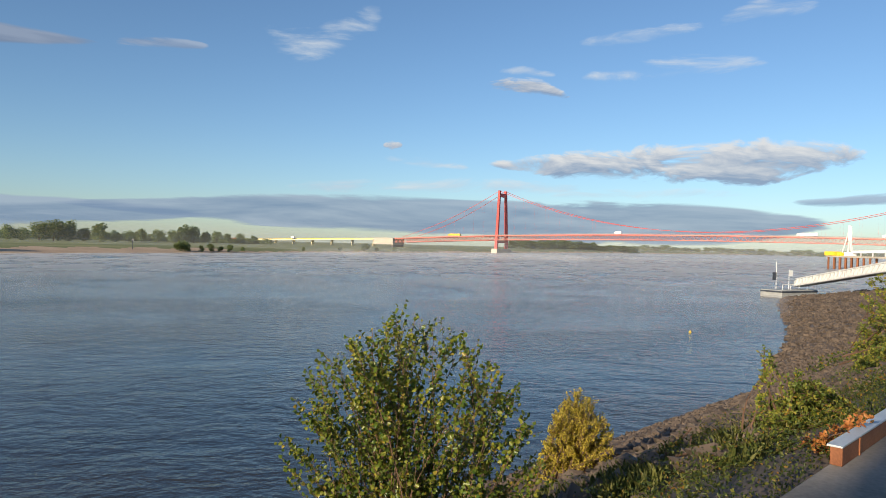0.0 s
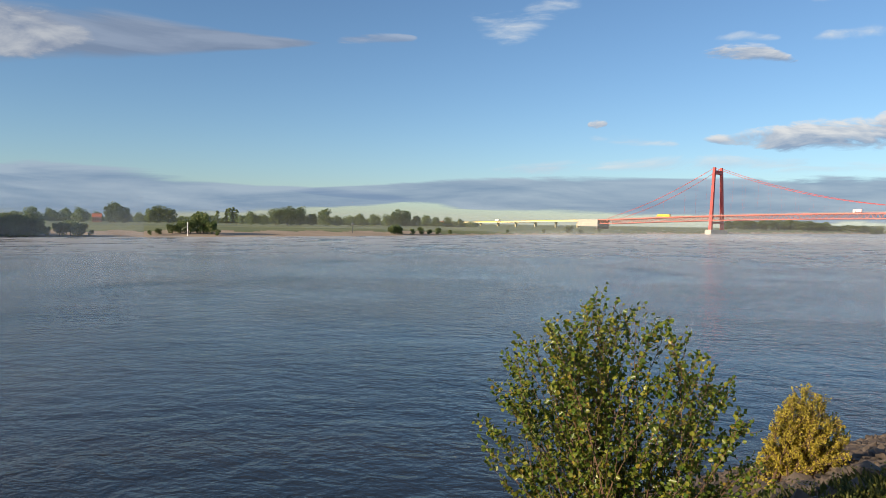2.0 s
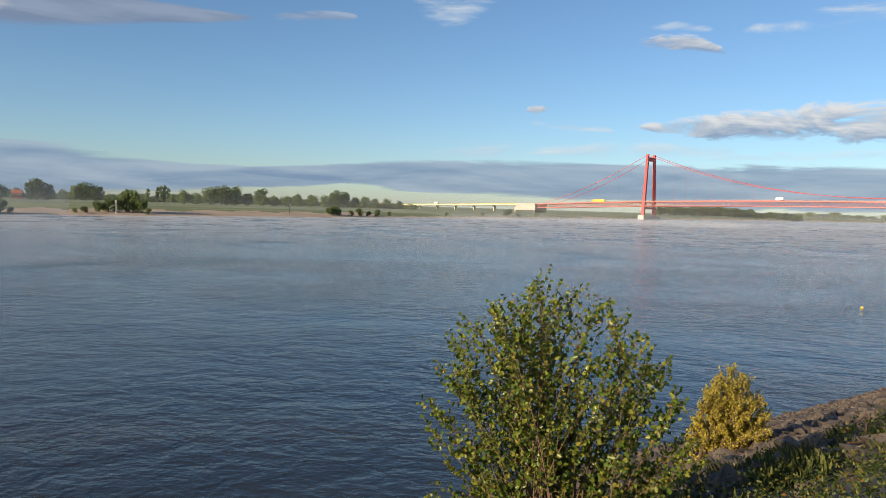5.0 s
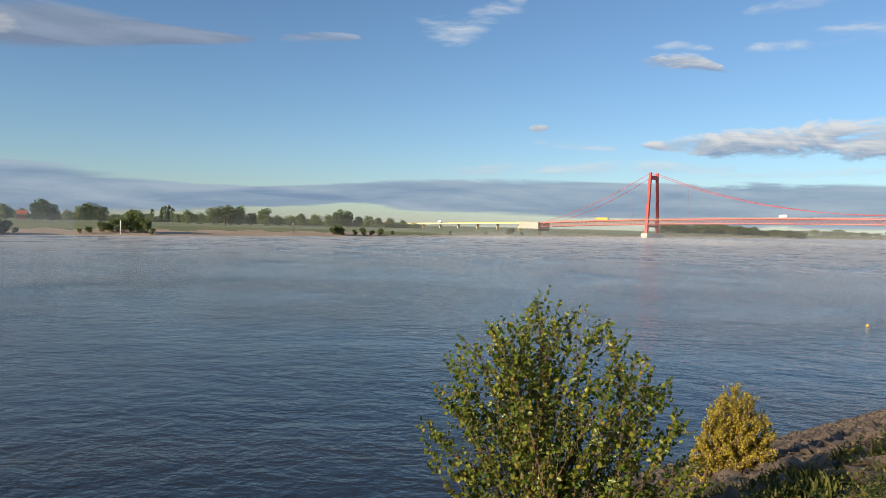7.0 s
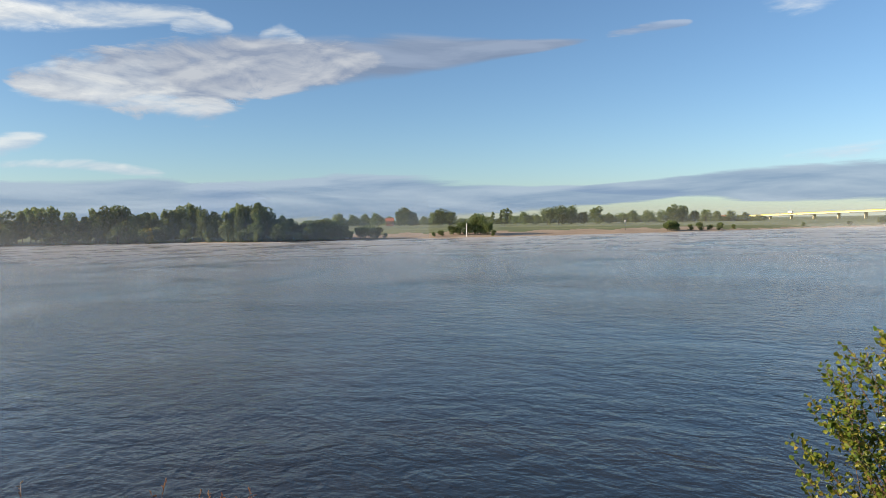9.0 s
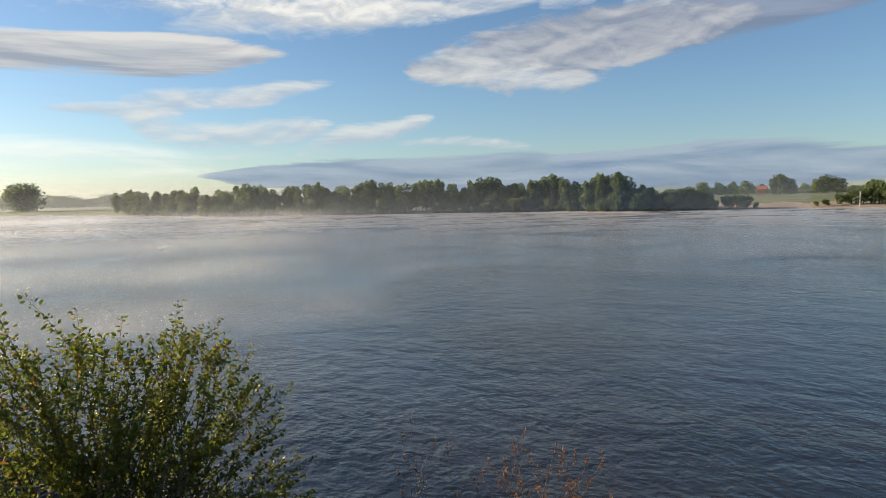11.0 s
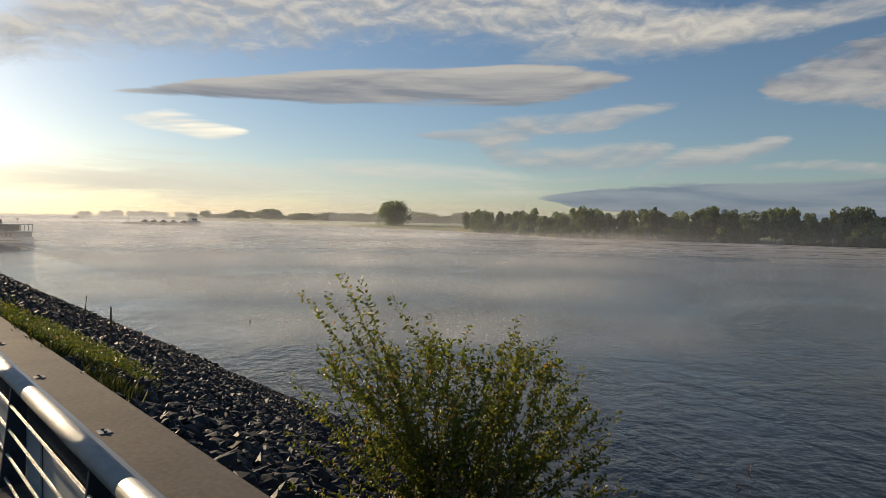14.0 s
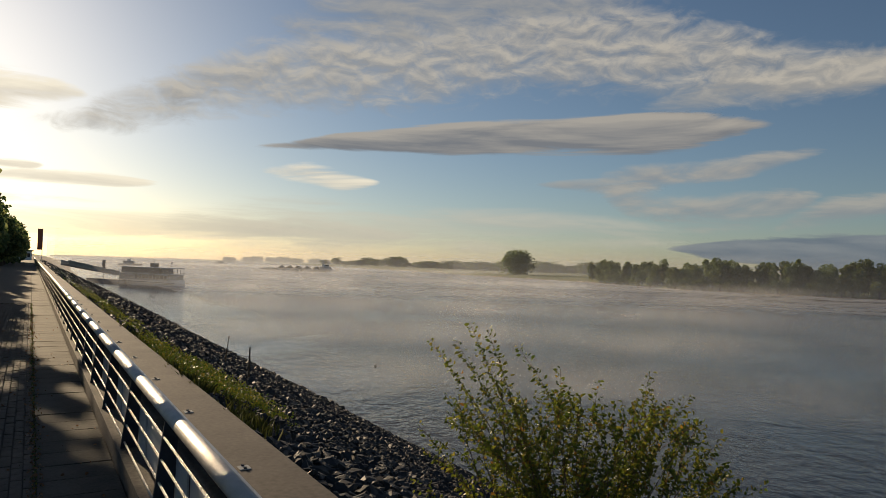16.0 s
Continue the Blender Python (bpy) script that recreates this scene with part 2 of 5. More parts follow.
def add_tube(bm, pts, radii, sides=8):
    """A round bar along points; radii a number or one a point."""
    pts = [Vector(p) for p in pts]
    if not hasattr(radii, "__len__"):
        radii = [radii] * len(pts)
    rings = []
    for i, p in enumerate(pts):
        d = (pts[min(i + 1, len(pts) - 1)] - pts[max(i - 1, 0)]).normalized()
        u = d.cross(Vector((0, 0, 1)) if abs(d.z) < 0.9 else Vector((1, 0, 0))).normalized()
        w = d.cross(u)
        rings.append([bm.verts.new(p + (u * math.cos(k * 2 * math.pi / sides) + w * math.sin(k * 2 * math.pi / sides)) * radii[i]) for k in range(sides)])
    for a, b in zip(rings, rings[1:]):
        for k in range(sides):
            bm.faces.new((a[k], b[k], b[(k + 1) % sides], a[(k + 1) % sides]))
    bm.faces.new(rings[0])
    bm.faces.new(rings[-1][::-1])


def tube(pts, radii, sides=8):
    bm = bmesh.new()
    add_tube(bm, pts, radii, sides)
    return bm


def add_beam(bm, a, b, w, h):
    """A square bar from a to b, w wide and h high."""
    a, b = Vector(a), Vector(b)
    d = (b - a).normalized()
    u = d.cross(Vector((0, 0, 1)) if abs(d.z) < 0.95 else Vector((0, 1, 0))).normalized()
    v = u.cross(d)
    q = [[bm.verts.new(p + u * (sx * w / 2) + v * (sz * h / 2)) for sx, sz in ((-1, -1), (1, -1), (1, 1), (-1, 1))] for p in (a, b)]
    for k in range(4):
        bm.faces.new((q[0][k], q[0][(k + 1) % 4], q[1][(k + 1) % 4], q[1][k]))
    bm.faces.new(q[0][::-1])
    bm.faces.new(q[1])


def beam(a, b, w, h):
    bm = bmesh.new()
    add_beam(bm, a, b, w, h)
    return bm


def leaf_mesh(name, centres, along, size, rng, width=0.6, mats=(), bend=0.25):
    """Many leaves, each two faces folded along its midrib, at centres, pointing along."""
    centres, along = np.asarray(centres, float), np.asarray(along, float)
    k = len(centres)
    along /= np.linalg.norm(along, axis=1, keepdims=True) + 1e-9
    r = rng.normal(size=(k, 3))
    side = np.cross(along, r)
    side /= np.linalg.norm(side, axis=1, keepdims=True) + 1e-9
    up = np.cross(side, along)
    s = (np.asarray(size) * np.ones(k) * rng.uniform(0.7, 1.25, k))[:, None]
    w = s * width * 0.5
    tip = centres + along * s - up * s * bend
    mid_l = centres + along * s * 0.45 + side * w + up * w * 0.3
    mid_r = centres + along * s * 0.45 - side * w + up * w * 0.3
    far_l = centres + along * s * 0.8 + side * w * 0.7 - up * s * bend * 0.4
    far_r = centres + along * s * 0.8 - side * w * 0.7 - up * s * bend * 0.4
    v = np.stack([centres, mid_l, far_l, tip, far_r, mid_r], 1).reshape(-1, 3)
    b = np.arange(k)[:, None] * 6
    f = np.concatenate([b + [0, 1, 2, 3], b + [0, 3, 4, 5]])
    me = bpy.data.meshes.new(name)
    me.vertices.add(len(v))
    me.vertices.foreach_set("co", v.ravel())
    me.loops.add(f.size)
    me.loops.foreach_set("vertex_index", f.ravel().astype(np.int32))
    me.polygons.add(len(f))
    me.polygons.foreach_set("loop_start", (np.arange(len(f)) * 4).astype(np.int32))
    me.update(calc_edges=True)
    for m in mats:
        me.materials.append(m)
    return me


# ---- ground and water ----
FAR_BANK = [(-36, 3600), (-26, 2600), (-18, 1750), (-10, 1150), (-4.5, 880), (3.9, 646), (17.3, 466), (24.5, 412), (32, 371), (36, 360), (46.5, 338),
            (53, 325), (60, 352), (70, 362), (78, 372), (86, 402), (91, 500), (98.8, 645), (102, 732), (108.8, 1086), (115, 1700), (120, 2600), (140, 3000)]


def far_edge(az):
    return np.interp(az, [p[0] for p in FAR_BANK], [p[1] for p in FAR_BANK])


def near_edge(x):
    """The water's edge in the bank frame at x metres downstream."""
    return np.interp(x, [-900, -500, -300, 46, 75, 86, 126, 150, 175, 210, 400, 900, 2500], [40, 22, WATER_Y, WATER_Y, 24.5, 28, 43, 50, 44, 22, 10, 20, 60])


def height(px, py):
    az = np.degrees(np.arctan2(-px, py))
    r = np.hypot(px, py)
    c, s = math.cos(radians(45.5)), math.sin(radians(45.5))
    bx, by = px * c + py * s, -px * s + py * c
    e = near_edge(bx)
    top = WALL_TOP - 0.12
    t = (by - WALL_OUT) / (e - WALL_OUT)
    near = np.where(by < np.where(bx < 0.5, 1.50, 0.95), PROM - 0.15, top * (1 - np.maximum(t, 0)))
    near = np.where(t > 1, np.maximum(-3, (1 - t) * top), near)
    front = (az > -44.5) & (az < 134.5)
    d = r - far_edge(az)
    h_far = np.where(d < 0, np.maximum(-3, d * 0.06), np.where(d < 40, d * 0.070, 2.8 + np.minimum(d - 40, 400) * 0.004))
    far = np.where(front, h_far, -3)
    return np.maximum(near, far), near, far


def build_ground():
    az = np.radians(np.arange(0, 360, 0.5))
    rad = [0.0]
    while rad[-1] < 4700:
        rad.append(rad[-1] + max(0.5, min(rad[-1] * 0.018, 90)))
    rad = np.array(rad[1:])
    A, R = np.meshgrid(az, rad)
    X, Y = -np.sin(A) * R, np.cos(A) * R
    Z, near, far = height(X, Y)
    n, k = len(az), len(rad)
    v = np.stack([X, Y, Z], -1).reshape(-1, 3)
    i, j = np.meshgrid(np.arange(k - 1), np.arange(n), indexing="ij")
    f = np.stack([i * n + j, i * n + (j + 1) % n, (i + 1) * n + (j + 1) % n, (i + 1) * n + j], -1).reshape(-1, 4)[:, ::-1]
    me = mesh_from("ground", v, f, (M_MEADOW, M_SAND, M_GRAVEL), smooth=True)
    zc = Z[:-1].ravel()
    nearc, farc = near[:-1].ravel(), far[:-1].ravel()
    azc, rc = np.degrees(np.arctan2(-X, Y))[:-1].ravel(), R[:-1].ravel()
    idx = np.zeros(len(f), int)
    beach = (azc > 17) & (azc < 47)
    idx[(farc > nearc) & ((zc < 0.35) | (beach & (zc < 2.2 + 0.4 * np.sin(azc * 1.7))))] = 1
    idx[(nearc >= farc) & (rc < 900)] = 2
    me.polygons.foreach_set("material_index", idx.tolist())
    ob = new("ground", me)
    return tagged(ob, "grassy river land with sandy beach and stone bank", "ground", kind="structure")


build_ground()
bm = bmesh.new()
bmesh.ops.create_circle(bm, cap_ends=True, radius=4690, segments=96)
tagged(part("water", bm, M_WATER), "rippled blue-grey river water under morning sky", "water", kind="structure")


# ---- suspension bridge ----
AXIS = way(54)                                  # along the bridge, towards the far shore
TOWER = spot(-4.6, 871)
MID = TOWER - AXIS * 250
BRIDGE = Matrix.Translation((MID.x, MID.y, 0)) @ Matrix.Rotation(math.atan2(AXIS.y, AXIS.x), 4, "Z")   # x along the deck, from midspan


def deck_z(x):
    if abs(x) <= 401.5:
        return 25.3 - 5.3e-5 * x * x
    return 16.8 - (abs(x) - 401.5) * 0.0195


bridge = thing("suspension_bridge", "red steel suspension bridge with truss deck across the river", "bridge", BRIDGE)
for sx in (-250, 250):
    tw = part("tower", box(sx - 4, sx + 4, -17, 17, -2, 5.5, bevel=0.4), M_PALECONC, bridge, "portal tower of two red legs on a concrete pier")
    for sy in (-1, 1):
        bm = bmesh.new()
        lo = [bm.verts.new((sx + a * 1.9, sy * 12 + b * 1.6, 5.5)) for a, b in ((-1, -1), (1, -1), (1, 1), (-1, 1))]
        hi = [bm.verts.new((sx + a * 1.5, sy * 7.2 + b * 1.25, 77.5)) for a, b in ((-1, -1), (1, -1), (1, 1), (-1, 1))]
        for k in range(4):
            bm.faces.new((lo[k], lo[(k + 1) % 4], hi[(k + 1) % 4], hi[k]))
        bm.faces.new(hi)
        bmesh.ops.bevel(bm, geom=bm.edges[:], offset=0.15, segments=1, affect="EDGES")
        part("leg", bm, M_BRIDGE, tw, "tapered red steel leg")
    part("crossbeam", box(sx - 1.6, sx + 1.6, -6.4, 6.4, 69.5, 74.0, bevel=0.2), M_BRIDGE, tw)
    part("crossbeam", box(sx - 1.6, sx + 1.6, -10.5, 10.5, 12.5, 15.0, bevel=0.2), M_BRIDGE, tw)
# main cables
for sy in (-1, 1):
    pts = []
    for x in range(-400, 401, 10):
        if abs(x) <= 250:
            z = 28.3 + (77.0 - 28.3) * (x / 250) ** 2
        else:
            q = (abs(x) - 250) / 150
            z = 77.0 + (17.5 - 77.0) * q - 5.5 * math.sin(q * math.pi)
        pts.append((x, sy * (7.2 + 5.2 * min(1, abs(abs(x) - 250) / 120)), z))
    part("main_cable", tube(pts, 0.26, 6), M_BRIDGE, bridge, "thick red suspension cable")
    for x in range(-390, 391, 15):
        if abs(abs(x) - 250) < 6:
            continue
        z = np.interp(x, [p[0] for p in pts], [p[2] for p in pts])
        y = np.interp(x, [p[0] for p in pts], [p[1] for p in pts])
        if z > deck_z(x) + 0.5:
            part("hanger", tube([(x, y, z), (x, sy * 12.4, deck_z(x) - 0.5)], 0.03, 5), M_BRIDGE, bridge)
# truss girder
for sy in (-1, 1):
    y = sy * 12.5
    top, low, diag = bmesh.new(), bmesh.new(), bmesh.new()
    step = 6.25
    xs = [-400 + step * k for k in range(131)]
    for k, (a, b) in enumerate(zip(xs, xs[1:])):
        za, zb = deck_z(a) - 0.6, deck_z(b) - 0.6
        add_beam(top, (a, y, za), (b, y, zb), 0.6, 1.1)
        add_beam(low, (a, y, za - 5.2), (b, y, zb - 5.2), 0.6, 0.8)
        mid = (a + b) / 2
        zm = deck_z(mid) - 0.6
        add_beam(diag, (a, y, za), (mid, y, zm - 5.2), 0.45, 0.5)
        add_beam(diag, (mid, y, zm - 5.2), (b, y, zb), 0.45, 0.5)
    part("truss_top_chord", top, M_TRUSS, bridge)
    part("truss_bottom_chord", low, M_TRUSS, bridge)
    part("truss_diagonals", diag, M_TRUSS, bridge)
    part("crash_barrier", tube([(x, sy * 11.4, deck_z(x) + 1.0) for x in range(-400, 401, 20)], 0.14, 5), M_GREYPAINT, bridge)
bm = bmesh.new()
for a in range(-400, 416, 16):
    add_beam(bm, (a, 0, deck_z(a) - 0.25), (a + 16, 0, deck_z(a + 16) - 0.25), 25, 0.5)
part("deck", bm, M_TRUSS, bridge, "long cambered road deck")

# approach viaduct on the far shore
viaduct = thing("approach_viaduct", "long concrete viaduct with sunlight-yellow tone leading to the bridge", "viaduct", BRIDGE)
bm = bmesh.new()
for a in range(452, 804, 22):
    add_beam(bm, (a, 0, deck_z(a) - 1.5), (a + 22, 0, deck_z(a + 22) - 1.5), 22, 1.7)
part("girder", bm, M_VIADUCT, viaduct)
# yellow paint here imitates sunlight along the parapet edge
part("parapet", beam((452, -11, deck_z(452) + 0.2), (804, -11, deck_z(804) + 0.2), 0.5, 1.0), M_YELLOW, viaduct, "parapet edge with sunlight painted in yellow")
part("abutment_footing", box(417.2, 420.5, -11.5, 11.5, 0.0, 7.3, bevel=0.2), M_CONCRETE, viaduct, "dark concrete pier below the abutment block")
for a in range(462, 790, 42):
    part("pier", box(a - 0.7, a + 0.7, -2.2, 2.2, 0.0, deck_z(a) - 2.2, bevel=0.15), M_VIADUCT, viaduct)
part("abutment", box(416.5, 452, -12.5, 12.5, 7.2, deck_z(430) + 0.3, bevel=0.3), M_PALECONC, viaduct, "block-shaped concrete abutment")


def lorry(x, lane, colour, name, label, length=14.0):
    m = BRIDGE @ Matrix.Translation((x, lane, deck_z(x) + 0.02))
    t = thing(name, label, "lorry", m, group="vehicles on the bridge")
    part("cargo_box", box(-length / 2, length / 2 - 2.6, -1.25, 1.25, 1.1, 4.0, bevel=0.08), colour, t)
    part("cab", box(length / 2 - 2.3, length / 2, -1.2, 1.2, 0.7, 3.6, bevel=0.25), colour, t)
    for wx in (-length / 2 + 1.2, -length / 2 + 2.5, length / 2 - 1.3):
        for wy in (-1.05, 1.05):
            part("wheel", tube([(wx, wy - 0.15, 0.5), (wx, wy + 0.15, 0.5)], 0.5, 10), M_DARKSTEEL, t)


lorry(327, -7, M_YELLOW, "lorry", "yellow lorry driving on the bridge deck", 19)
lorry(101, -7, M_WHITE, "lorry", "white box lorry on the bridge deck", 8)
lorry(-90, -7, M_WHITE, "lorry", "long white lorry on the bridge deck", 18)
lorry(-158, -7, M_WHITE, "lorry", "white lorry crossing the bridge deck", 13)
lorry(-177, -7, M_WHITE, "lorry", "white lorry crossing the bridge deck", 12)
lorry(-226, -7, M_YELLOW, "lorry", "yellow lorry crossing the bridge deck", 9)
lorry(640, -7, M_WHITE, "lorry", "small white van on the approach viaduct", 8)


# ---- trees on the far shore ----
def crown_points(rng, w, h, lobes, count):
    """Leaf places on the shells of many uneven lobes."""
    cs, ss = [], []
    for k in range(lobes):
        t = rng.uniform(0.0, 1.0)
        rr_ = w * 0.42 * math.sin(math.pi * (0.20 + 0.66 * t)) ** 0.6 * math.sqrt(rng.uniform(0, 1))
        a = rng.uniform(0, 2 * math.pi)
        cs.append((math.cos(a) * rr_, math.sin(a) * rr_, h * (0.12 + 0.78 * t)))
        ss.append(w * rng.uniform(0.11, 0.20))
    cs, ss = np.array(cs), np.array(ss)
    pick = rng.integers(0, lobes, count)
    d = rng.normal(size=(count, 3))
    d /= np.linalg.norm(d, axis=1, keepdims=True)
    p = cs[pick] + d * (ss[pick] * rng.uniform(0.65, 1.1, count))[:, None]
    return p, d + rng.normal(size=(count, 3)) * 0.6


def far_tree(seed, w, h, lobes, count, leaf, mat_leaf, trunk_h=0.25, label="broadleaf tree with dense green crown on the far bank", name="tree"):
    rng = np.random.default_rng(seed)
    t = thing(name, label, "tree", Matrix.Translation((0, 0, -500)), group="trees on the far bank")
    p, d = crown_points(rng, w, h * (1 - trunk_h * 0.5), lobes, count)
    p[:, 2] += h * trunk_h * 0.5
    part("crown", leaf_mesh("crown", p, d, leaf, rng, 0.9, (mat_leaf,)), None, t)
    bm = bmesh.new()
    add_tube(bm, [(0, 0, -0.5), (0.1, 0, h * 0.3), (0, 0.1, h * 0.65)], [w * 0.035, w * 0.026, w * 0.01], 6)
    for k in range(4):
        a = k * 1.6 + seed
        add_tube(bm, [(0, 0, h * 0.3), (math.cos(a) * w * 0.25, math.sin(a) * w * 0.25, h * 0.6)], [w * 0.016, w * 0.005], 5)
    part("trunk", bm, M_BARK, t)
    return t


def ground_z(p):
    return float(height(np.array([p.x]), np.array([p.y]))[0][0])


def put(src, az, dist, scale, turn, sink=0.0):
    p = spot(az, dist)
    z = max(ground_z(p), 0.0)
    ob = copy_thing(src, Matrix.Translation((p.x, p.y, z - sink)) @ Matrix.Rotation(turn, 4, "Z"))
    ob.scale = scale if hasattr(scale, "__len__") else (scale,) * 3
    return ob


rnd = random.Random(4)
WOODS = [far_tree(10 + k, 5.6 + (k % 3) * 1.3, 14, 34, 3400, 0.55, F_WOOD, 0.06) for k in range(6)]
POPLAR = far_tree(30, 4.0, 18, 22, 1200, 0.8, F_WOOD, 0.1, "slim upright poplar on the far bank")
BUSHY = [far_tree(40 + k, 8, 7.5, 20, 1800, 0.5, F_WOOD, 0.06, "rounded willow bush by the water", "willow") for k in range(2)]
ROUND = [far_tree(50 + k, 13, 13, 36, 2600, 0.8, F_WOOD, 0.14) for k in range(3)]
YEL = far_tree(60, 6, 6.5, 14, 900, 0.6, F_YELLOW, 0.1, "small yellow autumn tree before the wood", "tree")
# the wood along the water
for az in [46.9 + 0.42 * k for k in range(110)]:
    wob = 15.2 + 1.6 * math.sin(az * 1.3) + rnd.uniform(-3.4, 2.2)
    if az < 52.4:
        wob = 8.8 + 1.2 * math.sin(az * 2.1) + rnd.uniform(-1, 1.6)
    if 53.4 < az < 55.2:
        wob = 17.0 + rnd.uniform(-2.5, 1.5)
    src = rnd.choice(WOODS)
    put(src, az + rnd.uniform(-0.2, 0.2), far_edge(az) + rnd.uniform(6, 24), (rnd.uniform(0.7, 1.25), rnd.uniform(0.7, 1.25), wob / 14), rnd.uniform(0, 6.3))
    if rnd.random() < 0.55:
        put(rnd.choice(BUSHY), az + rnd.uniform(-0.3, 0.3), far_edge(az) + rnd.uniform(3, 6), rnd.uniform(0.6, 1.0), rnd.uniform(0, 6.3))
put(YEL, 61.8, far_edge(61.8) + 3, 1.0, 0)
for az, s in ((47.3, 0.75), (48.2, 0.8), (46.5, 0.55), (45.6, 0.85), (44.9, 0.95), (44.2, 0.7), (43.6, 0.35)):
    put(rnd.choice(BUSHY), az, far_edge(az) + 10, s, rnd.uniform(0, 6.3))
# clump on the groyne, single shrubs on the shore
for az, s, d in ((38.0, 0.75, 20), (37.4, 0.85, 22), (36.7, 0.8, 20), (36.2, 1.0, 22), (35.75, 1.1, 20), (35.2, 0.8, 16), (39.0, 0.45, 14), (39.6, 0.3, 12), (34.7, 0.4, 9), (21.0, 0.75, 14), (20.3, 0.6, 14), (17.9, 0.5, 12), (17.2, 0.6, 12), (16.2, 0.4, 14), (6.56, 1.0, 20), (11.5, 0.4, 16), (20.7, 0.95, 14), (18.6, 0.65, 12), (19.3, 0.5, 12), (8.6, 0.5, 16), (5.6, 0.55, 14), (4.2, 0.6, 16)):
    put(rnd.choice(BUSHY), az, far_edge(az) + d, (s, s, s * (1.25 if 35 < az < 36.8 else 0.95)), rnd.uniform(0, 6.3))
# tree rows behind the meadow
for az, d, s in ((44.3, 720, 0.9), (42.0, 720, 1.25), (41.3, 720, 0.9), (39.6, 760, 0.85), (38.9, 760, 1.1), (38.3, 760, 1.0), (32.2, 700, 0.8), (31.3, 700, 0.75), (30.3, 690, 1.05), (29.4, 690, 1.15), (28.4, 700, 1.1), (27.4, 700, 0.8),
                 (26.4, 690, 1.1), (25.4, 720, 0.65), (24.5, 720, 0.7), (23.6, 740, 0.8), (22.4, 760, 0.9), (21.4, 780, 0.8), (20.6, 780, 1.1), (19.9, 790, 1.0), (19.0, 800, 0.8), (18.2, 820, 0.85), (17.4, 840, 0.7), (16.4, 900, 0.7), (15.4, 950, 0.7), (40.4, 780, 0.6), (43.2, 800, 0.7), (45.2, 760, 0.8), (46.2, 760, 0.85), (47.4, 760, 0.8), (33.0, 760, 0.6), (36.2, 800, 0.7), (34.9, 790, 0.6)):
    put(rnd.choice(ROUND), az, d, (s * 1.15, s * 1.15, s * rnd.uniform(1.05, 1.3)), rnd.uniform(0, 6.3))
for k in range(76):
    az = 14.5 + k * 0.472 + rnd.uniform(-0.15, 0.15)
    s = rnd.uniform(0.45, 0.85) if az > 19 else rnd.uniform(0.45, 0.65)
    put(rnd.choice(ROUND), az, 860 + rnd.uniform(-30, 60), (s * 2.0, s * 2.0, s), rnd.uniform(0, 6.3), 1.5)
for az, d, s in ((33.3, 620, 0.82), (33.55, 622, 0.95), (33.8, 620, 0.9), (34.05, 624, 0.85), (34.75, 620, 0.75), (36.2, 640, 0.7), (42.6, 640, 0.85), (42.3, 640, 0.9)):
    put(POPLAR, az, d, (0.8, 0.8, s), rnd.uniform(0, 6.3))
# wood behind the bridge and the distant shores
for k in range(26):
    az = -5.4 - k * 0.39
    put(rnd.choice(WOODS), az, 1290 + rnd.uniform(0, 60) + k * 8, (2.8, 2.8, (1.25 if k < 18 else 0.9) * rnd.uniform(0.85, 1.15)), rnd.uniform(0, 6.3))
for k in range(60):
    az = 92.6 + k * 0.5 + rnd.uniform(-0.5, 0.5)
    d = far_edge(az) + 420 + rnd.uniform(0, 150)
    put(rnd.choice(ROUND), az, min(d, 2700), (rnd.uniform(2.2, 4.2), rnd.uniform(2.2, 4.2), rnd.uniform(0.55, 1.25) * (1 if az < 108 else 1.3)), rnd.uniform(0, 6.3))
GREAT = far_tree(65, 27, 21, 70, 5200, 1.25, F_WOOD, 0.08, "great round lone tree group on the far meadow")
p = spot(98.8, 716)
GREAT.matrix_world = Matrix.Translation((p.x, p.y, ground_z(p))) @ Matrix.Rotation(0.4, 4, "Z") @ Matrix.Diagonal((1.3, 1.3, 1.08, 1))
for k in range(30):
    put(rnd.choice(ROUND), -15.2 - k * 0.77, 2300 + rnd.uniform(0, 150), (3.2, 3.2, rnd.uniform(0.9, 1.5)), rnd.uniform(0, 6.3))
for az, s in ((91.6, 1.1), (91.1, 1.15), (90.2, 0.8), (92.0, 0.9)):
    put(rnd.choice(WOODS), az, far_edge(az) + 12, (1.3, 1.3, s), rnd.uniform(0, 6.3))


# ---- promenade, parapet and railing (bank frame) ----
UP, DOWN = -330.0, 130.0
tagged(part("pavement", box(UP, 60, -14, 0.24, PROM - 0.25, PROM - 0.035), M_JOINT), "brick promenade bed with dark sandy joints", "pavement", kind="structure").matrix_world = BANK
parapet = part("parapet_wall", box(UP, 0.0, 1.15, WALL_OUT, PROM - 0.8, WALL_TOP, bevel=0.02), M_CONCRETE)
part("parapet_section", box(0.004, DOWN, 0.60, DOWN_OUT, PROM - 0.8, WALL_TOP, bevel=0.02), M_LITWALL, parapet)
tagged(parapet, "low weathered concrete parapet along the river promenade", "wall", kind="structure").matrix_world = BANK
kerb = part("plinth", box(UP, -1.0, 0.93, 1.14, PROM - 0.2, PROM + 0.17, bevel=0.01), M_CONCRETE)
tagged(kerb, "concrete plinth strip below the railing", "plinth", kind="structure").matrix_world = BANK

RAIL_Z, RAIL_Y = EYE - 1.15, 1.06


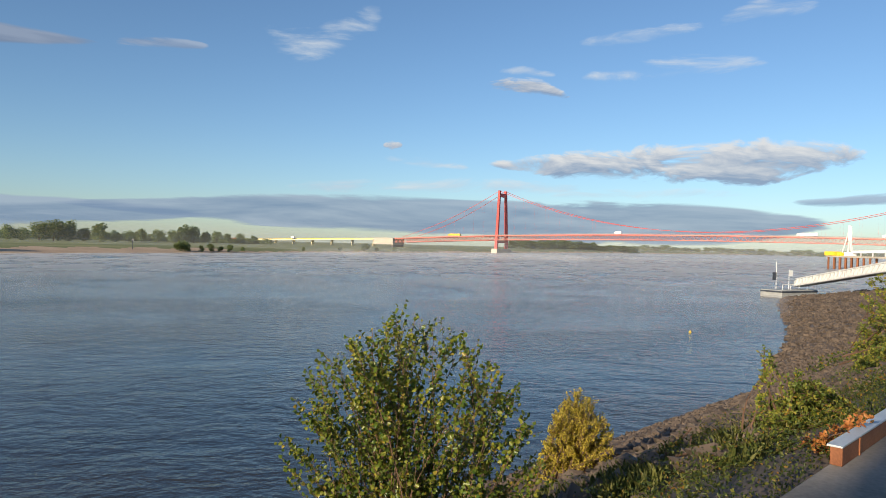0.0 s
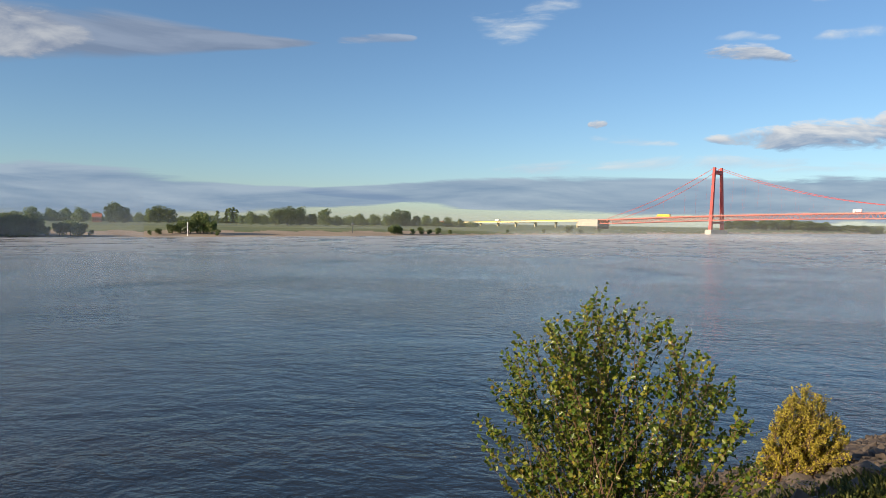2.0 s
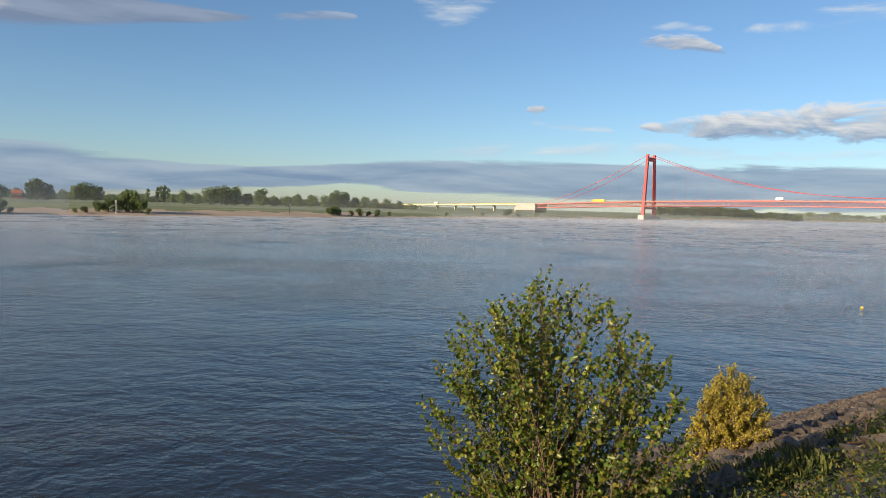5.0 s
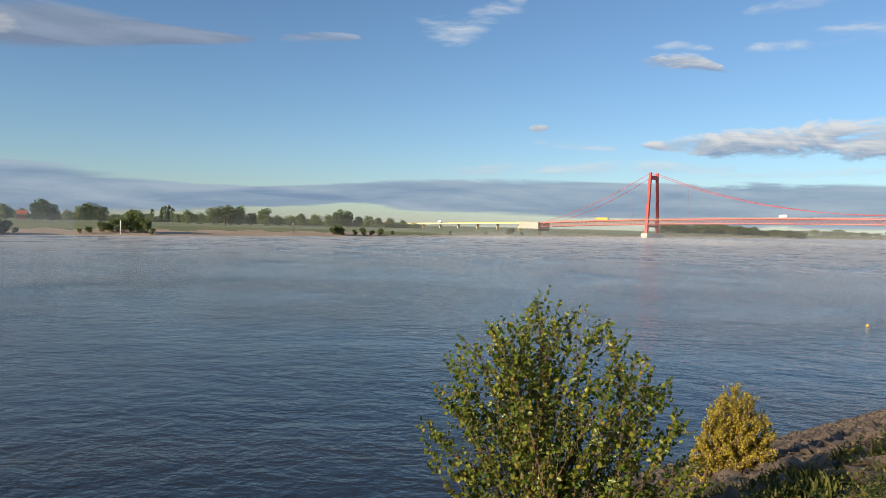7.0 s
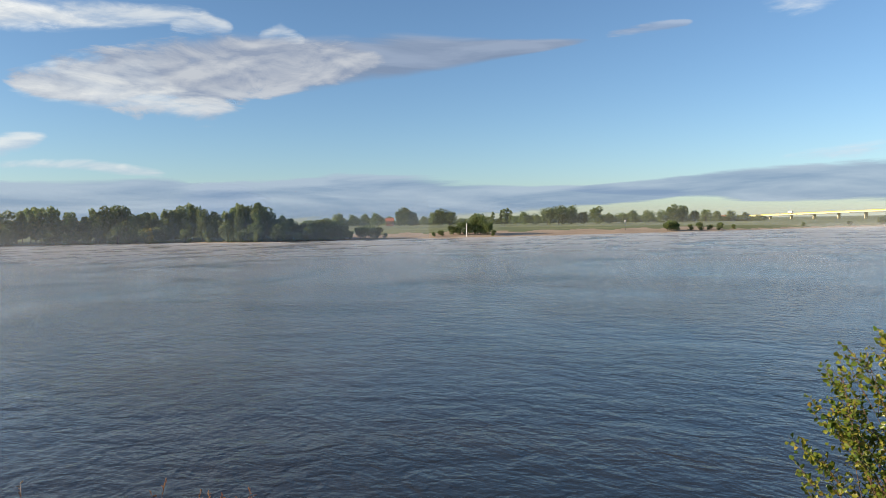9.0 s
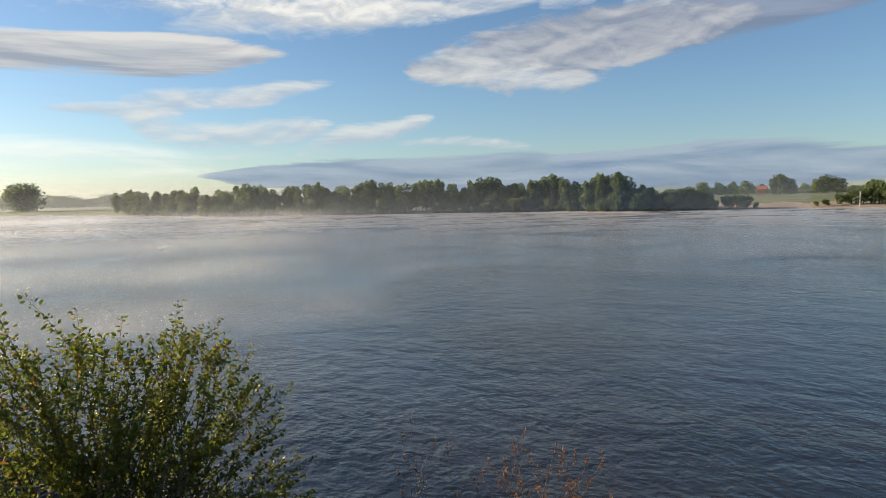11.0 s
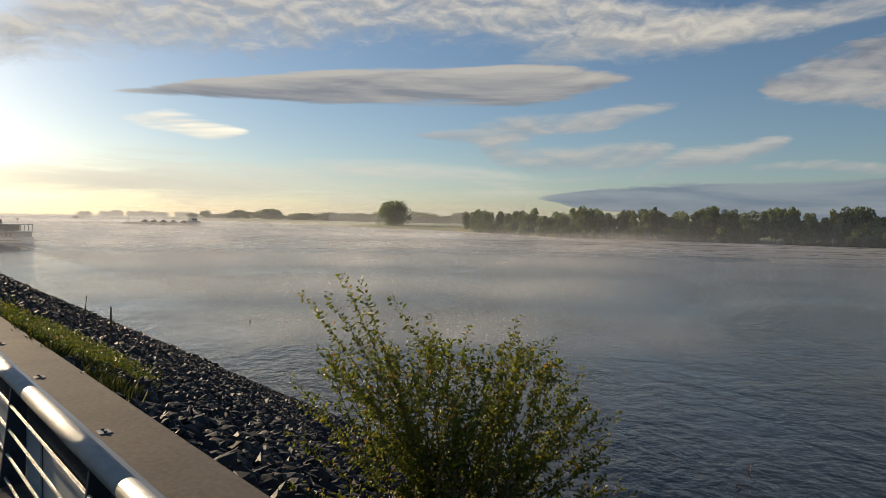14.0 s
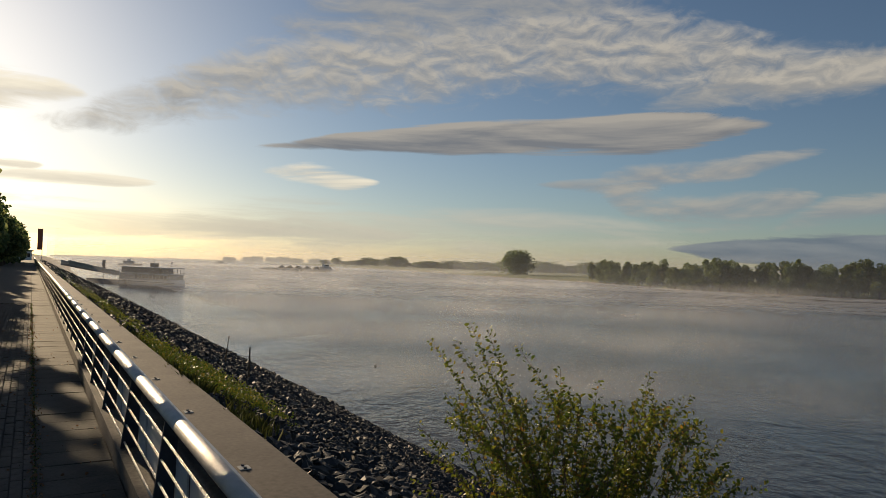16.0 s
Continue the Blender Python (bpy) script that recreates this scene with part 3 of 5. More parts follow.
def prism(profile, x0, x1, bevel=0.0):
    """A bar along x with the given (y, z) outline."""
    bm = bmesh.new()
    a = [bm.verts.new((x0, y, z)) for y, z in profile]
    b = [bm.verts.new((x1, y, z)) for y, z in profile]
    bm.faces.new(a[::-1])
    bm.faces.new(b)
    k = len(profile)
    for q in range(k):
        bm.faces.new((a[q], a[(q + 1) % k], b[(q + 1) % k], b[q]))
    bmesh.ops.recalc_face_normals(bm, faces=bm.faces[:])
    if bevel:
        bmesh.ops.bevel(bm, geom=bm.edges[:], offset=bevel, segments=1, affect="EDGES")
    return bm


def railing_bay(length=2.0):
    """One bay: a blade post, four bars, the handrail, and a sheet that slopes down to the parapet."""
    t = thing("railing_bay", "steel railing bay with dark blade post and round handrail", "railing", BANK @ Matrix.Translation((-1.0, 0, 0)), group="railing bays along the promenade")
    part("handrail", tube([(0.002 - length, RAIL_Y, RAIL_Z), (0, RAIL_Y, RAIL_Z)], 0.052, 18), M_RAIL, t, "frosted galvanised round handrail", smooth=True)
    for k in range(4):
        z = RAIL_Z - 0.165 * (k + 1) - 0.01
        part("bar", tube([(-length, RAIL_Y - 0.03 - 0.012 * k, z), (0, RAIL_Y - 0.03 - 0.012 * k, z)], 0.010, 6), M_RAIL, t)
    part("post", prism([(RAIL_Y - 0.12, PROM + 0.01), (RAIL_Y + 0.05, PROM + 0.01), (RAIL_Y + 0.07, RAIL_Z - 0.16), (RAIL_Y + 0.02, RAIL_Z - 0.03), (RAIL_Y - 0.025, RAIL_Z - 0.03)], -0.515, -0.485, 0.003), M_DARKSTEEL, t, "dark blue steel blade post")
    part("ledge", prism([(RAIL_Y + 0.040, RAIL_Z - 0.018), (RAIL_Y + 0.34, WALL_TOP + 0.012), (RAIL_Y + 0.325, WALL_TOP + 0.004), (RAIL_Y + 0.030, RAIL_Z - 0.034)], -length + 0.004, -0.004), M_SHEET, t, "frosted grey sheet sloping to the parapet")
    part("panel", prism([(RAIL_Y + 0.062, WALL_TOP - 0.02), (RAIL_Y + 0.075, WALL_TOP - 0.02), (RAIL_Y + 0.075, PROM + 0.175), (RAIL_Y + 0.062, PROM + 0.175)], -length + 0.05, -0.05), M_PANEL, t, "sheet panel behind the bars, sky reflection painted in as pale tone")
    return t


bay = railing_bay()
for k in range(1, 110):
    copy_thing(bay, BANK @ Matrix.Translation((-1.0 - 2.0 * k, 0, 0)))


def fixing_plate(x):
    t = thing("fixing_plate", "small steel fixing plate bolted on the parapet top", "plate", BANK @ Matrix.Translation((x, 1.47, WALL_TOP)), group="plates on the parapet")
    part("plate", box(-0.05, 0.05, -0.04, 0.04, 0, 0.008, bevel=0.002), M_GREYPAINT, t)
    for a in (-0.035, 0.035):
        part("bolt", tube([(a, 0, 0.006), (a, 0, 0.02)], 0.012, 6), M_DARKSTEEL, t)


for k in range(14):
    fixing_plate(-4.9 - 2.0 * k)

# rusted steel edging with a pale cap on the parapet, downstream
edging = thing("steel_edging", "rusted steel edging box with grey cap along the parapet", "edging", BANK)
bm = bmesh.new()
add_box(bm, 5.3, 26.0, DOWN_OUT - 0.09, DOWN_OUT - 0.01, WALL_TOP + 0.003, WALL_TOP + 0.13, bevel=0.006)
part("side", bm, M_RUST, edging)
part("cap", box(5.28, 26.0, DOWN_OUT - 0.095, DOWN_OUT + 0.005, WALL_TOP + 0.132, WALL_TOP + 0.146, bevel=0.003), M_SHEET, edging, "flat grey sheet cap")
for k in range(14):
    part("rib", box(5.7 + k * 0.8, 5.73 + k * 0.8, DOWN_OUT - 0.099, DOWN_OUT - 0.088, WALL_TOP + 0.004, WALL_TOP + 0.128), M_RUST, edging)

# ---- stone revetment ----
PHI = (1 + 5 ** 0.5) / 2
ICO_V = np.array([(-1, PHI, 0), (1, PHI, 0), (-1, -PHI, 0), (1, -PHI, 0), (0, -1, PHI), (0, 1, PHI), (0, -1, -PHI), (0, 1, -PHI), (PHI, 0, -1), (PHI, 0, 1), (-PHI, 0, -1), (-PHI, 0, 1)]) / 1.902
ICO_F = np.array([(0, 11, 5), (0, 5, 1), (0, 1, 7), (0, 7, 10), (0, 10, 11), (1, 5, 9), (5, 11, 4), (11, 10, 2), (10, 7, 6), (7, 1, 8), (3, 9, 4), (3, 4, 2), (3, 2, 6), (3, 6, 8), (3, 8, 9), (4, 9, 5), (2, 4, 11), (6, 2, 10), (8, 6, 7), (9, 8, 1)])


def slope_z(x, y):
    e = near_edge(x)
    y = np.maximum(y, WALL_OUT)
    return (WALL_TOP - 0.12) * (1 - (y - WALL_OUT) / (e - WALL_OUT))


def turn_matrices(rng, k):
    q = rng.normal(size=(k, 4))
    q /= np.linalg.norm(q, axis=1, keepdims=True)
    w, x, y, z = q.T
    return np.stack([np.stack([1 - 2 * (y * y + z * z), 2 * (x * y - z * w), 2 * (x * z + y * w)], -1),
                     np.stack([2 * (x * y + z * w), 1 - 2 * (x * x + z * z), 2 * (y * z - x * w)], -1),
                     np.stack([2 * (x * z - y * w), 2 * (y * z + x * w), 1 - 2 * (x * x + y * y)], -1)], -2)


def stone_field(rng, x0, x1, y0, y1, count, size):
    px = rng.uniform(x0, x1, count)
    f = rng.uniform(0, 1, count)
    e = near_edge(px)
    py = y0 + f * (np.minimum(y1, e + 0.4) - y0) if y1 < 18 else y0 + f * (e + 0.4 - y0)
    s = size * rng.uniform(0.5, 1.35, count) * (1 + 0.002 * np.abs(px))
    base = ICO_V[None] * (1 + rng.uniform(-0.28, 0.28, (count, 12, 1))) * np.stack([rng.uniform(0.8, 1.2, count), rng.uniform(0.6, 0.95, count), rng.uniform(0.25, 0.5, count)], -1)[:, None, :]
    tilt = turn_matrices(rng, count)
    v = np.einsum("kij,knj->kni", tilt, base) * (s * 0.5)[:, None, None]
    v[:, :, 2] *= 0.8
    v += np.stack([px, py, slope_z(px, py) + s * 0.06], -1)[:, None, :]
    faces = (np.arange(count)[:, None, None] * 12 + ICO_F[None]).reshape(-1, 3)
    return v.reshape(-1, 3), faces


rng = np.random.default_rng(7)
sets = [stone_field(rng, -16, 3, 1.9, 20, 26000, 0.18), stone_field(rng, -40, -16, 1.8, 20, 15000, 0.26), stone_field(rng, -90, -40, 1.9, 20, 9000, 0.45), stone_field(rng, -200, -90, 2.5, 20, 4500, 0.7)]
brown = [stone_field(rng, 3, 56, 2.6, 20, 12500, 0.44)]
off, vs, fs = 0, [], []
for v, f in sets:
    vs.append(v)
    fs.append(f + off)
    off += len(v)
rip = mesh_from("riprap", np.concatenate(vs), np.concatenate(fs), (M_STONE,))
brown.append(stone_field(rng, 56, 150, 8, 60, 7000, 0.55))
bv, bf = np.concatenate([brown[0][0], brown[1][0]]), np.concatenate([brown[0][1], brown[1][1] + len(brown[0][0])])
tagged(part("bank_stones", mesh_from("bank_stones", bv, bf, (M_BROWNSTONE,)), None), "brown stones strewn over the gravel bank", "stones", kind="stuff").matrix_world = BANK
revet = tagged(part("riprap", rip, None), "dark angular basalt stones covering the river bank", "stones", kind="stuff")
revet.matrix_world = BANK


# ---- bank plants ----
def fan_bush(name, label, seed, base, profile, dist, stems, leaves, leaf, mat_leaf, mat_stem=None, spread=0.35, low=0.72, width=0.62, radius=0.012, category="shrub", clump=1.0, eye_xy=(0.0, 0.0), shoots=()):
    """A many-stemmed shrub: stems fan out from its foot to a ragged crown line (azimuth, elevation)."""
    rng = np.random.default_rng(seed)
    eye = Vector((*eye_xy, EYE))
    t = thing(name, label, category, Matrix.Translation(base))
    azs, els = [p[0] for p in profile], [p[1] for p in profile]
    order = np.argsort(azs)
    azs, els = np.array(azs)[order], np.array(els)[order]
    wood = bmesh.new()
    cen, dirs = [], []
    per = max(1, leaves // stems)
    for k in range(stems):
        az = azs[0] + (azs[-1] - azs[0]) * ((k + rng.uniform(0, 1)) / stems)
        top = np.interp(az, azs, els) - 0.8
        d = rng.uniform(*dist)
        full = rng.uniform(0, 1) < 0.45
        foot_el = math.degrees(math.atan2(base[2] - EYE, math.hypot(base[0], base[1])))
        el = top - abs(rng.normal()) * 0.6 if full else top + (foot_el - top) * rng.uniform(0.05, low)
        tip = eye + way(az, el) * (d / math.cos(radians(el)))
        foot = Vector(base) + Vector((rng.normal() * spread, rng.normal() * spread, 0)) * 0.6
        bow = Vector((rng.normal(), rng.normal(), abs(rng.normal()))) * 0.10 * (tip - foot).length
        pts = []
        for j in range(7):
            u = j / 6
            pts.append(foot.lerp(tip, u) + bow * (u * (1 - u) * 2.2) + Vector((rng.normal(), rng.normal(), rng.normal())) * 0.012 * u - Vector(base))
        r0 = radius * rng.uniform(0.7, 1.3)
        add_tube(wood, pts, [r0 * (1 - 0.85 * j / 6) for j in range(7)], 5)
        n_tw = max(3, int(per / 6))
        for q in range(n_tw):
            u = rng.uniform(0.25, 0.97) ** 0.8 if q else 1.0
            i = min(5, int(u * 6))
            p = pts[i].lerp(pts[i + 1], u * 6 - i)
            axis = (pts[i + 1] - pts[i]).normalized()
            out = (axis + Vector((rng.normal(), rng.normal(), rng.normal() + 0.3)) * 0.55 * (1 if q else 0.2)).normalized()
            ln = rng.uniform(0.10, 0.30) * (tip - foot).length * (0.42 if q else 0.30) * clump
            end = p + out * ln
            add_tube(wood, [p, p.lerp(end, 0.5) + Vector((0, 0, 0.02 * ln)), end], [r0 * 0.32, r0 * 0.22, r0 * 0.1], 4)
            for m in range(6):
                w = (m + rng.uniform(0, 1)) / 6
                c = p.lerp(end, w)
                ld = out * 0.5 + Vector((rng.normal(), rng.normal(), rng.normal() - 0.1)) * 0.7
                cen.append(c)
                dirs.append(ld)
    for az, el in shoots:
        tip = eye + way(az, el) * (rng.uniform(*dist) / math.cos(radians(el)))
        foot = Vector(base) + Vector((rng.normal(), rng.normal(), 0)) * spread * 0.4
        bow = Vector((rng.normal() * 0.5, rng.normal() * 0.5, 1.0)) * 0.13 * (tip - foot).length
        pts = [foot.lerp(tip, j / 9) + bow * (j / 9 * (1 - j / 9) * 1.6) - Vector(base) for j in range(10)]
        add_tube(wood, pts, [radius * (1.1 - 0.95 * j / 9) for j in range(10)], 5)
        n_leaf = int((tip - foot).length * 62)
        for q in range(n_leaf):
            u = 0.30 + 0.70 * (q + rng.uniform(0, 1)) / n_leaf
            i = min(8, int(u * 9))
            c = pts[i].lerp(pts[i + 1], u * 9 - i)
            axis = (pts[i + 1] - pts[i]).normalized()
            side = axis.cross(Vector((rng.normal(), rng.normal(), rng.normal()))).normalized()
            for twin in range(1 if u > 0.9 else 2):
                cen.append(c + side * rng.uniform(0.0, 0.05) * (1.2 - u) * 2)
                dirs.append(side * (1 - 2 * twin) + axis * 0.6 - Vector((0, 0, 0.35)))
    part("woody_frame", wood, mat_stem or M_TWIG, t, "thin reddish-brown branches")
    part("foliage", leaf_mesh("foliage", cen, dirs, leaf, rng, width, (mat_leaf,)), None, t)
    return t


def on_bank(az, dist):
    p = spot(az, dist)
    b = BANK.inverted() @ p
    p.z = slope_z(b.x, b.y) - 0.05
    return p


fan_bush("alder_shrub", "green alder shrub with round yellowing leaves on the bank", 1, on_bank(2.0, 4.6),
         [(12.6, -17.0), (12.0, -14.8), (10.2, -9.9), (7.4, -7.5), (5.6, -7.4), (3.9, -5.0), (2.2, -6.4), (0.4, -6.6), (-1.0, -6.4), (-3.9, -9.0), (-5.6, -11.3), (-7.6, -14.6), (-9.0, -17.5)],
         (4.2, 5.0), 125, 15500, 0.029, F_ALDER, spread=0.22, width=0.84, radius=0.0055, clump=0.80, low=0.8,
         shoots=((4.0, -5.5), (7.1, -7.7), (1.8, -6.4), (-0.7, -7.0), (11.1, -10.2), (-4.0, -9.5), (-5.3, -11.9), (-6.9, -14.1), (13.2, -15.5), (10.9, -12.6), (-2.2, -8.7), (5.8, -7.0), (4.9, -6.2), (8.9, -9.7)))
fan_bush("plum_shrub", "leafy green shrub with long arching shoots before the river", 2, on_bank(92.0, 4.7),
         [(107, -16.5), (105.3, -13.0), (103.2, -9.4), (100.5, -8.6), (97.6, -9.2), (95.5, -9.2), (92, -10.0), (88.6, -8.8), (85.8, -10.0), (83.8, -12.0), (82.3, -14.5), (80.6, -18.5), (79.2, -23)],
         (4.3, 5.2), 130, 21000, 0.030, F_PLUM, spread=0.35, width=0.60, radius=0.0055, low=0.9, clump=0.75, eye_xy=(-0.07, 0.14),
         shoots=((103.0, -4.4), (106.2, -5.9), (107.0, -12.6), (99.1, -6.1), (95.6, -7.7), (88.6, -7.6), (92.5, -8.5), (85.6, -9.1), (83.2, -11.8), (80.1, -15.0), (78.4, -20.7), (104.9, -10.2), (101.6, -4.9), (104.1, -5.9), (87.0, -9.5)))
fan_bush("yellow_shrub", "small dense yellow autumn shrub among the stones", 3, on_bank(-10.8, 12.6),
         [(-8.0, -16.5), (-8.6, -14.5), (-9.6, -12.0), (-10.6, -10.9), (-11.4, -10.7), (-12.2, -11.3), (-13.0, -12.6), (-13.8, -13.6), (-14.0, -16.8)],
         (12.1, 13.3), 150, 22000, 0.042, F_YELLOW, spread=0.4, low=0.95, width=0.5, clump=0.9)
fan_bush("dry_weed", "reddish dry weed stalks on the bank", 5, on_bank(58.0, 4.7), [(64, -21), (61.0, -18.8), (59.6, -18.0), (58, -19.0), (56.5, -19.5), (53, -20)],
         (4.4, 5.2), 26, 900, 0.026, F_ORANGE, F_DRY, spread=0.3, width=0.35, radius=0.005)
fan_bush("dry_weed", "thin dry weed stalks above the stones", 6, on_bank(69.0, 4.7), [(72, -20), (69.2, -17.2), (66, -20)], (4.5, 5.0), 9, 160, 0.024, F_DRY, F_DRY, spread=0.2, width=0.35, radius=0.004)
# shrubs and saplings downstream by the parapet
fan_bush("sapling", "tall slim green sapling shoots on the bank", 8, on_bank(-25.2, 8.2), [(-24.5, -8.5), (-24.9, -4.9), (-25.3, -4.9), (-25.8, -8.0), (-26.2, -9.0), (-26.5, -5.4), (-26.9, -5.6), (-27.3, -9.5)], (8.0, 8.6), 20, 1500, 0.042, F_SHRUB, spread=0.25, width=0.55)
fan_bush("bank_shrub", "dense green shrub beside the parapet", 9, on_bank(-28.0, 8.6), [(-24.6, -13.5), (-25.5, -11), (-26.8, -8.8), (-28.2, -8.2), (-29.4, -9.2), (-30.5, -10), (-32, -10.5)], (7.6, 9.4), 80, 12000, 0.040, F_SHRUB, spread=0.5, low=0.9)
fan_bush("bank_shrub", "green shrub with some orange leaves by the parapet", 10, on_bank(-24.5, 7.2), [(-18, -18.5), (-20.5, -16.5), (-23, -14.5), (-25, -13.5), (-27.5, -13)], (6.4, 8.0), 60, 6000, 0.036, F_SHRUB, spread=0.6, low=0.9)
fan_bush("orange_shrub", "small shrub with orange autumn leaves by the parapet", 11, on_bank(-29.8, 6.4), [(-27.2, -12.8), (-28.6, -12.0), (-30.5, -10.2), (-31.6, -10.8)], (5.9, 6.9), 16, 700, 0.042, F_ORANGE, spread=0.25, low=0.6)
fan_bush("bank_shrub", "large sunlit green shrub above the gravel", 12, on_bank(-33.2, 30), [(-30.4, -6.5), (-30.8, -4.2), (-31.6, -3.2), (-32.6, -2.2), (-34, -1.4), (-36, -1.2)], (26, 34), 60, 6500, 0.09, F_SHRUB, spread=1.4, low=0.9, radius=0.03)
fan_bush("bank_shrub", "large sunlit green shrub above the gravel", 13, on_bank(-33.8, 18), [(-30.2, -8.8), (-31, -6.4), (-32.4, -5.6), (-34, -4.5), (-36, -4.2)], (16, 20), 50, 5200, 0.07, F_SHRUB, spread=1.0, low=0.9, radius=0.02)
fan_bush("bank_shrub", "distant sunlit shrub by the landing stage", 14, on_bank(-33.6, 70), [(-30.9, -1.6), (-31.8, -0.6), (-33, -0.2), (-35, 0.2)], (64, 78), 40, 1800, 0.26, F_SHRUB, spread=2.4, low=0.9, radius=0.05)
# upstream: dark shrub and low growth by the parapet
fan_bush("dark_shrub", "low dark green shrub by the parapet foot", 15, on_bank(126.9, 16.6), [(124.9, -8.2), (125.8, -6.7), (126.8, -6.1), (127.9, -6.3), (128.7, -7.4)], (15.8, 17.4), 40, 1500, 0.06, F_PLUM, spread=0.4, low=0.9)


def weed_patch(name, label, seed, x0, x1, y0, y1, count, leaf, tall, mat_leaf, category="weeds"):
    """Low growth on the bank: tufts of leaves at uneven heights."""
    rng = np.random.default_rng(seed)
    tufts = max(4, count // 26)
    tx, ty = rng.uniform(x0, x1, tufts), y0 + (y1 - y0) * rng.uniform(0, 1, tufts) ** 1.3
    th = tall * rng.uniform(0.3, 1.2, tufts)
    k = rng.integers(0, tufts, count)
    px, py = tx[k] + rng.normal(size=count) * th[k] * 0.45, np.maximum(ty[k] + rng.normal(size=count) * th[k] * 0.45, np.where(tx[k] < 0.5, WALL_OUT, DOWN_OUT) + 0.03)
    pz = slope_z(px, py) + th[k] * rng.uniform(0, 1, count) + 0.02
    d = rng.normal(size=(count, 3)) + [0, 0, 0.5]
    ob = tagged(part(name, leaf_mesh(name, np.stack([px, py, pz], -1), d, leaf, rng, 0.6, (mat_leaf,)), None), label, category, kind="stuff")
    ob.matrix_world = BANK


def grass_patch(name, label, seed, x0, x1, y0, y1, count, tall):
    rng = np.random.default_rng(seed)
    tufts = max(3, count // 40)
    tx, ty = rng.uniform(x0, x1, tufts), rng.uniform(y0, y1, tufts)
    k = rng.integers(0, tufts, count)
    px, py = tx[k] + rng.normal(size=count) * 0.10, np.maximum(ty[k] + rng.normal(size=count) * 0.10, WALL_OUT + 0.03)
    d = np.stack([rng.normal(size=count) * 0.4, rng.normal(size=count) * 0.4, np.ones(count)], -1)
    ob = tagged(part(name, leaf_mesh(name, np.stack([px, py, slope_z(px, py)], -1), d, tall, rng, 0.035, (F_GRASS,)), None), label, "grass", kind="stuff")
    ob.matrix_world = BANK


weed_patch("bank_weeds", "green and orange weeds covering the upper bank", 20, 1.5, 11, 1.5, 4.6, 26000, 0.026, 0.26, F_SHADEWEED)
weed_patch("bank_weeds", "low green weeds between stones on the bank", 21, 10, 34, 1.5, 4.8, 22000, 0.038, 0.34, F_SHADEWEED)
weed_patch("bank_weeds", "low green weeds along the parapet", 22, -14.0, -8.8, 1.95, 3.3, 12000, 0.036, 0.22, F_ALDER)
weed_patch("bank_weeds", "yellow-green weeds along the distant parapet", 23, -48, -17, 1.9, 3.0, 5000, 0.045, 0.26, F_ALDER)
weed_patch("bank_weeds", "sparse weeds on the gravel bank", 24, 34, 120, 3.0, 12, 9000, 0.16, 0.8, F_SHADEWEED)
grass_patch("grass_tufts", "sunlit yellow-green grass tufts by the parapet", 25, -7.5, -4.4, 1.9, 2.2, 240, 0.16)
grass_patch("grass_tufts", "yellow-green grass among bank weeds", 26, 2.0, 9.0, 2.2, 5.0, 1800, 0.22)
grass_patch("grass_tufts", "grass tufts beside the stones", 27, -16, -8, 1.75, 2.3, 700, 0.18)

# stakes in the stones
for az, d, h, lean in ((121.7, 26.0, 1.1, 0.55), (119.75, 20.5, 1.0, 0.02)):
    p = on_bank(az, d)
    t = thing("stake", "weathered wooden stake driven between the stones", "stake", Matrix.Translation(p))
    part("shaft", tube([(0, 0, -0.2), (lean * 0.5 * 0.7, lean * 0.5 * 0.7, h * 0.5), (lean * 0.7, lean * 0.7, h)], [0.032, 0.028, 0.02], 7), M_BARK, t)


# ---- boats, landing stages and river marks ----
def frame_at(p, q):
    """Local frame with x from p to q."""
    d = (q - p)
    return Matrix.Translation(p) @ Matrix.Rotation(math.atan2(d.y, d.x), 4, "Z")


def hull_mesh(length, beam_w, depth, z0, bow=0.18, sheer=0.4):
    bm = bmesh.new()
    rings = []
    n = 16
    for i in range(n + 1):
        u = i / n
        w = beam_w / 2 * (min(1, (u / bow)) ** 0.6 if u < bow else (1 if u < 0.92 else 1 - (u - 0.92) * 2.2))
        w = max(w, 0.06)
        x = u * length
        top = z0 + depth + sheer * max(0, 1 - u / (bow * 1.6)) ** 2
        rings.append([bm.verts.new(c) for c in ((x, -w, top), (x, -w * 0.92, z0 - 0.6), (x, w * 0.92, z0 - 0.6), (x, w, top))])
    for a, b in zip(rings, rings[1:]):
        for k in range(4):
            bm.faces.new((a[k], b[k], b[(k + 1) % 4], a[(k + 1) % 4]))
    bm.faces.new(rings[0][::-1])
    bm.faces.new(rings[-1])
    bmesh.ops.recalc_face_normals(bm, faces=bm.faces[:])
    return bm


